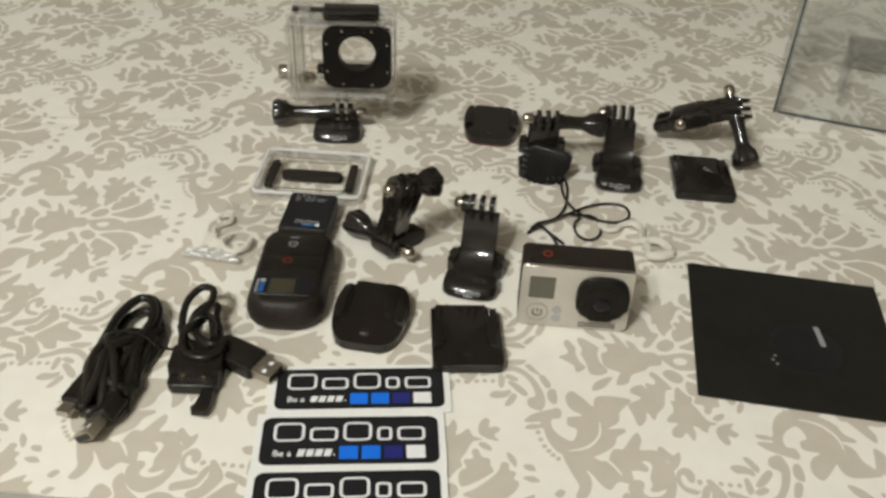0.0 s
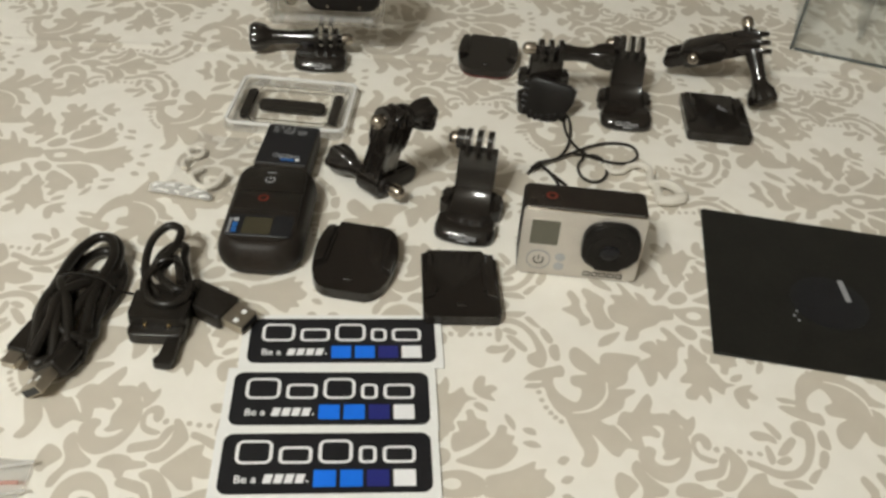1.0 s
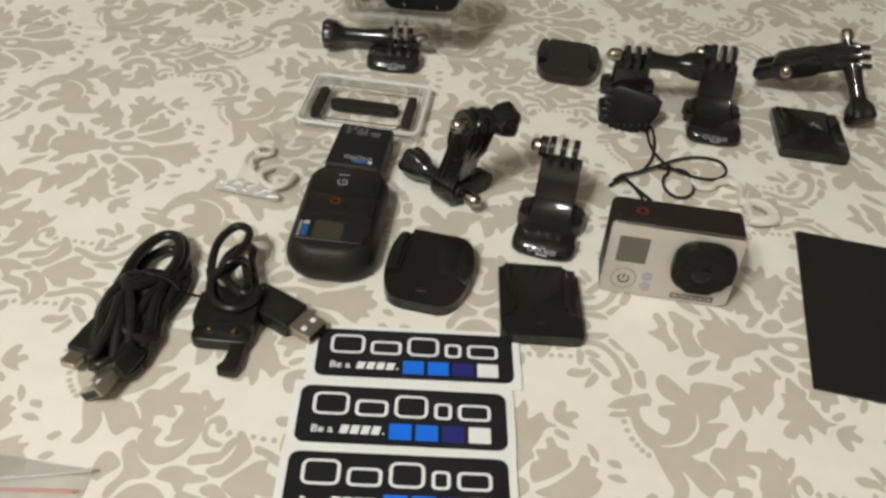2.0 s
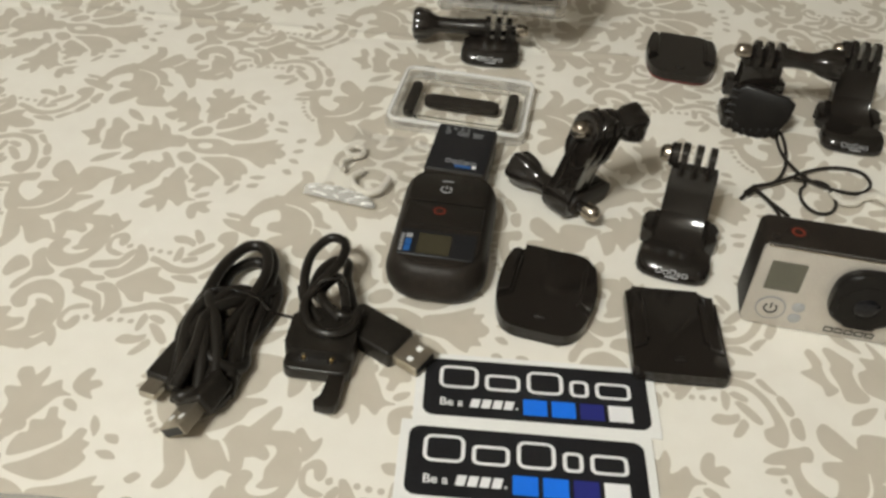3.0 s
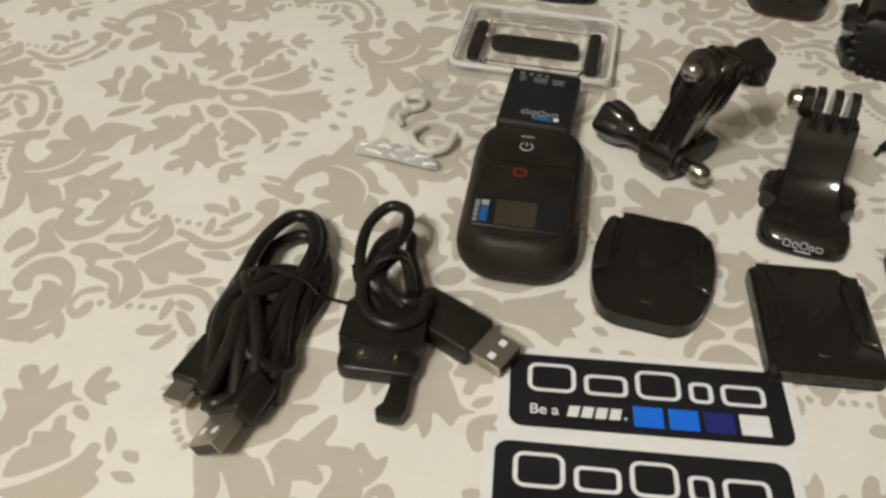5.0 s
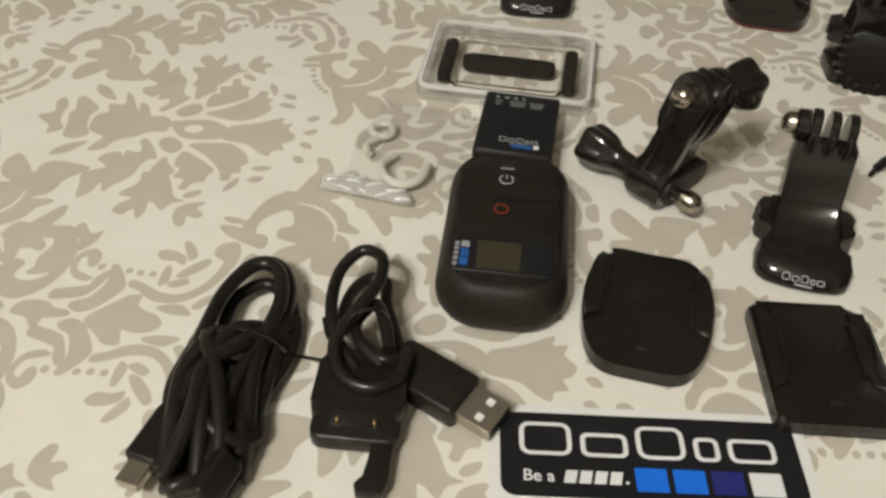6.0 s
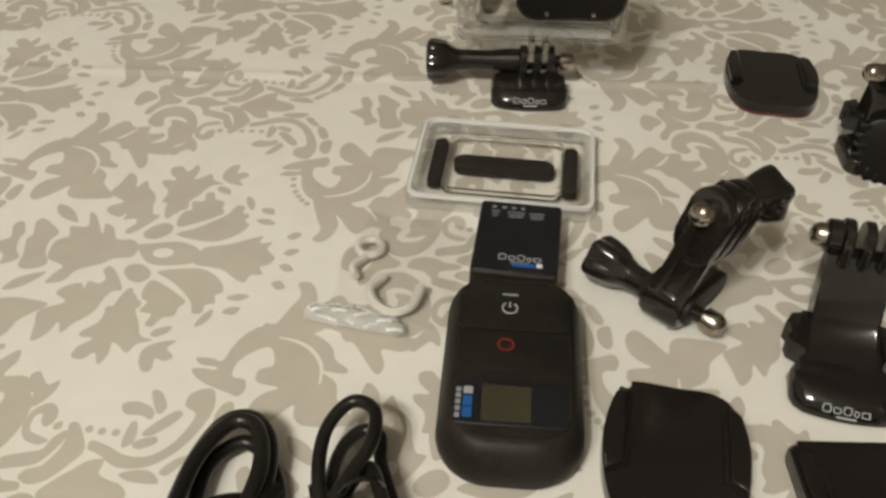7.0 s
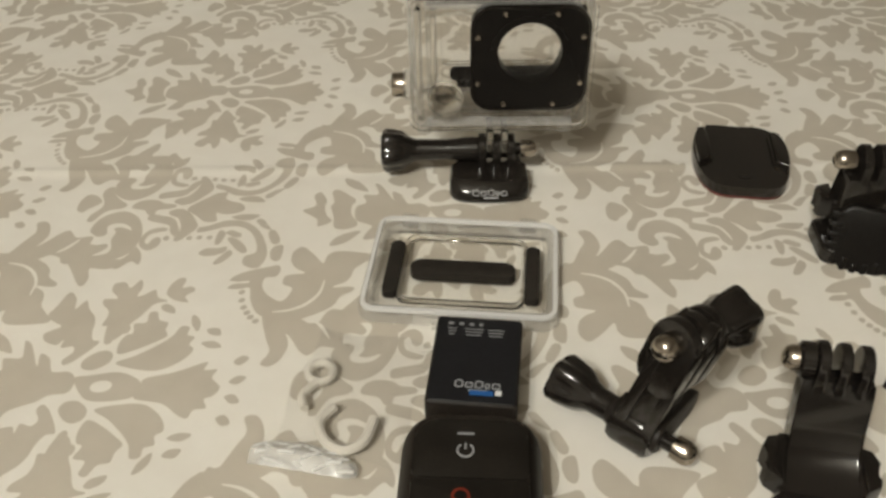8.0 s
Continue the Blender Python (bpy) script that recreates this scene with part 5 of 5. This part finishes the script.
# white locking plug
plugw = thing("locking_plug", 0, 0, 0, 0, "soft white plastic locking plug with a curled tether", "plug")
part("tether", tube([(104, 452, 2.6), (108, 446, 2.6), (114, 447, 2.6), (118, 452, 3.0), (125, 455, 3.2), (130, 450, 3.4), (130, 442, 3.4)], (1.5, 2.4), 8), SOFTWHITE, plugw)
part("plug_arc", tube([(130, 444, 3.6), (130, 436, 4.0), (137, 437, 4.4), (143, 434, 4.4), (147, 427, 4.2)], (2.3, 3.1), 8), SOFTWHITE, plugw)
part("plug_body", tube([(132, 421, 3.9), (139, 421, 4.2), (146, 425, 4.0)], (2.6, 3.4), 8), SOFTWHITE, plugw)
part("plug_web", tube([(131, 438, 3.8), (133, 428, 4.0), (133, 422, 3.9)], (2.2, 2.6), 8), SOFTWHITE, plugw)


# plastic bags
def film(name, parent, x0, y0, x1, y1, rise, seed, mat, turn=0.0, label=""):
    """A crumpled sheet of thin film."""
    rng = random.Random(seed)
    bm = bmesh.new()
    nx, ny = 26, 22
    ph = [rng.uniform(0, 6.3) for _ in range(8)]
    grid = []
    for j in range(ny + 1):
        row = []
        for i in range(nx + 1):
            u, v = i / nx, j / ny
            z = rise * (0.45 + 0.3 * math.sin(5 * u + 3 * v + ph[0]) * math.sin(4 * v + ph[1]) + 0.25 * abs(math.sin(7 * u - 5 * v + ph[2])) + 0.12 * math.sin(19 * u + 11 * v + ph[3]))
            z *= min(1, 5 * u, 5 * (1 - u), 5 * v, 5 * (1 - v)) * 0.9 + 0.1
            row.append(bm.verts.new((x0 + (x1 - x0) * u + 1.3 * math.sin(9 * v + ph[4]), y0 + (y1 - y0) * v + 1.3 * math.sin(8 * u + ph[5]), 1.2 + max(0.05, z))))
        grid.append(row)
    for j in range(ny):
        for i in range(nx):
            bm.faces.new((grid[j][i], grid[j][i + 1], grid[j + 1][i + 1], grid[j + 1][i]))
    c = Vector(((x0 + x1) / 2, (y0 + y1) / 2, 0))
    moved(bm, Matrix.Translation(c) @ Matrix.Rotation(radians(turn), 4, "Z") @ Matrix.Translation(-c))
    return part(name, bm, mat, parent, label, angle=180)


bag = thing("plastic_bag", 0, 0, 0, 0, "small clear plastic bag holding white plastic inserts", "bag", "plastic bags")
film("film", bag, -134, 385, -92, 440, 6.0, 4, FILM, -4)


def rolled_seam():
    """The rolled, creased lower edge of the bag: a flattened tube of film with sharp lengthwise creases."""
    rng = random.Random(21)
    bm = bmesh.new()
    rows = []
    for i in range(23):
        f = i / 22
        x, y = -140 + 34 * f, 383.4 - 2.6 * f + 1.2 * math.sin(3.3 * f)
        swell = 0.35 + 0.65 * math.sin(math.pi * min(1, 0.12 + 0.88 * f)) ** 0.5
        row = []
        for k in range(12):
            a = 2 * math.pi * k / 12
            crease = 1.0 + (0.22 if k % 3 == 0 else -0.08) + rng.uniform(-0.07, 0.07)
            row.append(bm.verts.new((x + rng.uniform(-0.3, 0.3), y + 4.3 * swell * crease * math.cos(a), 1.2 + 2.4 * swell * (1 + crease * math.sin(a)))))
        rows.append(row)
    for p, q in zip(rows, rows[1:]):
        for k in range(12):
            bm.faces.new((p[k], p[(k + 1) % 12], q[(k + 1) % 12], q[k]))
    return part("rolled_seam", bm, FOLD, bag, "shiny rolled seam of the bag", angle=28)


rolled_seam()
# the seam's highlights, drawn as short slanted tubes in the milky gasket material
glint_rng = random.Random(8)
for k in range(16):
    f = 0.06 + 0.056 * k
    cx, cy = -140 + 34 * f, 383.4 - 2.6 * f + 1.2 * math.sin(3.3 * f)
    dy = (3.3, -0.8, 1.6, -3.4)[k % 4] * math.sin(math.pi * min(1, 0.15 + 0.8 * f)) ** 0.5
    top = 1.4 + 5.0 * math.sin(math.pi * min(1, 0.15 + 0.8 * f)) ** 0.5 * (1 - 0.035 * dy * dy)
    half, slant = glint_rng.uniform(1.6, 3.6), glint_rng.uniform(-1.3, 1.3)
    part("crease", tube([(cx - half, cy + dy - slant, top - 0.3), (cx, cy + dy, top + 0.1), (cx + half, cy + dy + slant, top - 0.3)], (0.3, 0.55)[k % 2], 6), GASKET, bag, "white streak drawn as a glint on the seam")
insert = thing("white_insert", 0, 0, 0, 0, "small curled white plastic insert inside the clear bag", "insert")
part("ring", tube([(-126.5 + 4.1 * math.cos(a), 419.0 + 4.4 * math.sin(a), 3.2) for a in [k * math.pi / 6 for k in range(12)]], 1.5, 8, True, 3), SOFTWHITE, insert)
part("tail", tube([(-127, 414, 3.2), (-130, 408, 3.4), (-128, 402.5, 3.4)], 1.5, 8), SOFTWHITE, insert)
part("hook", tube([(-118.5, 404, 3.6), (-121.5, 397, 3.8), (-118, 390, 3.8), (-111.5, 387, 4.0), (-106, 391, 4.4), (-104.5, 400, 4.6)], (1.6, 1.9), 8), SOFTWHITE, insert)

bag2 = thing("plastic_bag", 0, 0, 0, 0, "clear plastic bag with a red zip stripe at its edge", "bag", "plastic bags")
film("film", bag2, -215, 140, -120, 205, 6.0, 9, FOLD, 6)
part("zip_stripe", tube([(-215, 184, 5.0), (-180, 187, 5.4), (-150, 191.5, 4.6), (-123, 197, 3.8)], 0.8, 6), PALERED, bag2, "pale red zip stripe")
part("folded_seam", merged(tube([(-165, 191, 5.2), (-150, 196, 5.0), (-135, 201, 4.6), (-121, 206.5, 4.0)], 0.8, 6), tube([(-215, 179, 4.0), (-175, 181.5, 5.0), (-140, 186, 5.2), (-119, 194, 3.8)], 0.8, 6)), FOLD, bag2, "shiny folded seam of the bag")


# clear box
def clear_box():
    t = thing("display_box", 247.0, 632.0, 0.9, -14.0, "empty clear acrylic display box standing on the cloth", "box")
    w, d, h, th = 118.0, 112.0, 112.0, 2.0
    part("front_pane", block(w, th, h, w / 2, th / 2, 0, 0.2, 0.3), PANE, t)
    part("back_pane", block(w, th, h, w / 2, d - th / 2, 0, 0.2, 0.3), PANE, t)
    part("side_pane", block(th, d - 2 * th - 0.4, h, th / 2, d / 2, 0, 0.2, 0.3), PANE, t)
    part("side_pane", block(th, d - 2 * th - 0.4, h, w - th / 2, d / 2, 0, 0.2, 0.3), PANE, t)
    part("top_pane", block(w, d, th, w / 2, d / 2, h + 0.1, 0.2, 0.3), PANE, t)
    e = 1.5
    for name, bm in (("bottom_edge", block(w - 3, e, e, w / 2, -0.8, 0, 0.2, 0.2)), ("upright_edge", block(e * 1.3, e * 1.3, h, -0.8, -0.8, 0, 0.2, 0.3))):
        part(name, bm, PANEEDGE, t, "dark acrylic edge")
    part("inner_stand", block(58, 50, 2.2, w / 2 + 14, d / 2 + 6, 36, 0.4, 1), PANE, t, "clear inner stand")
    for sx in (-26, 26):
        part("stand_leg", block(2.2, 46, 36, w / 2 + 14 + sx, d / 2 + 6, 0.1, 0.3, 0.5), PANE, t)
    return t


clear_box()
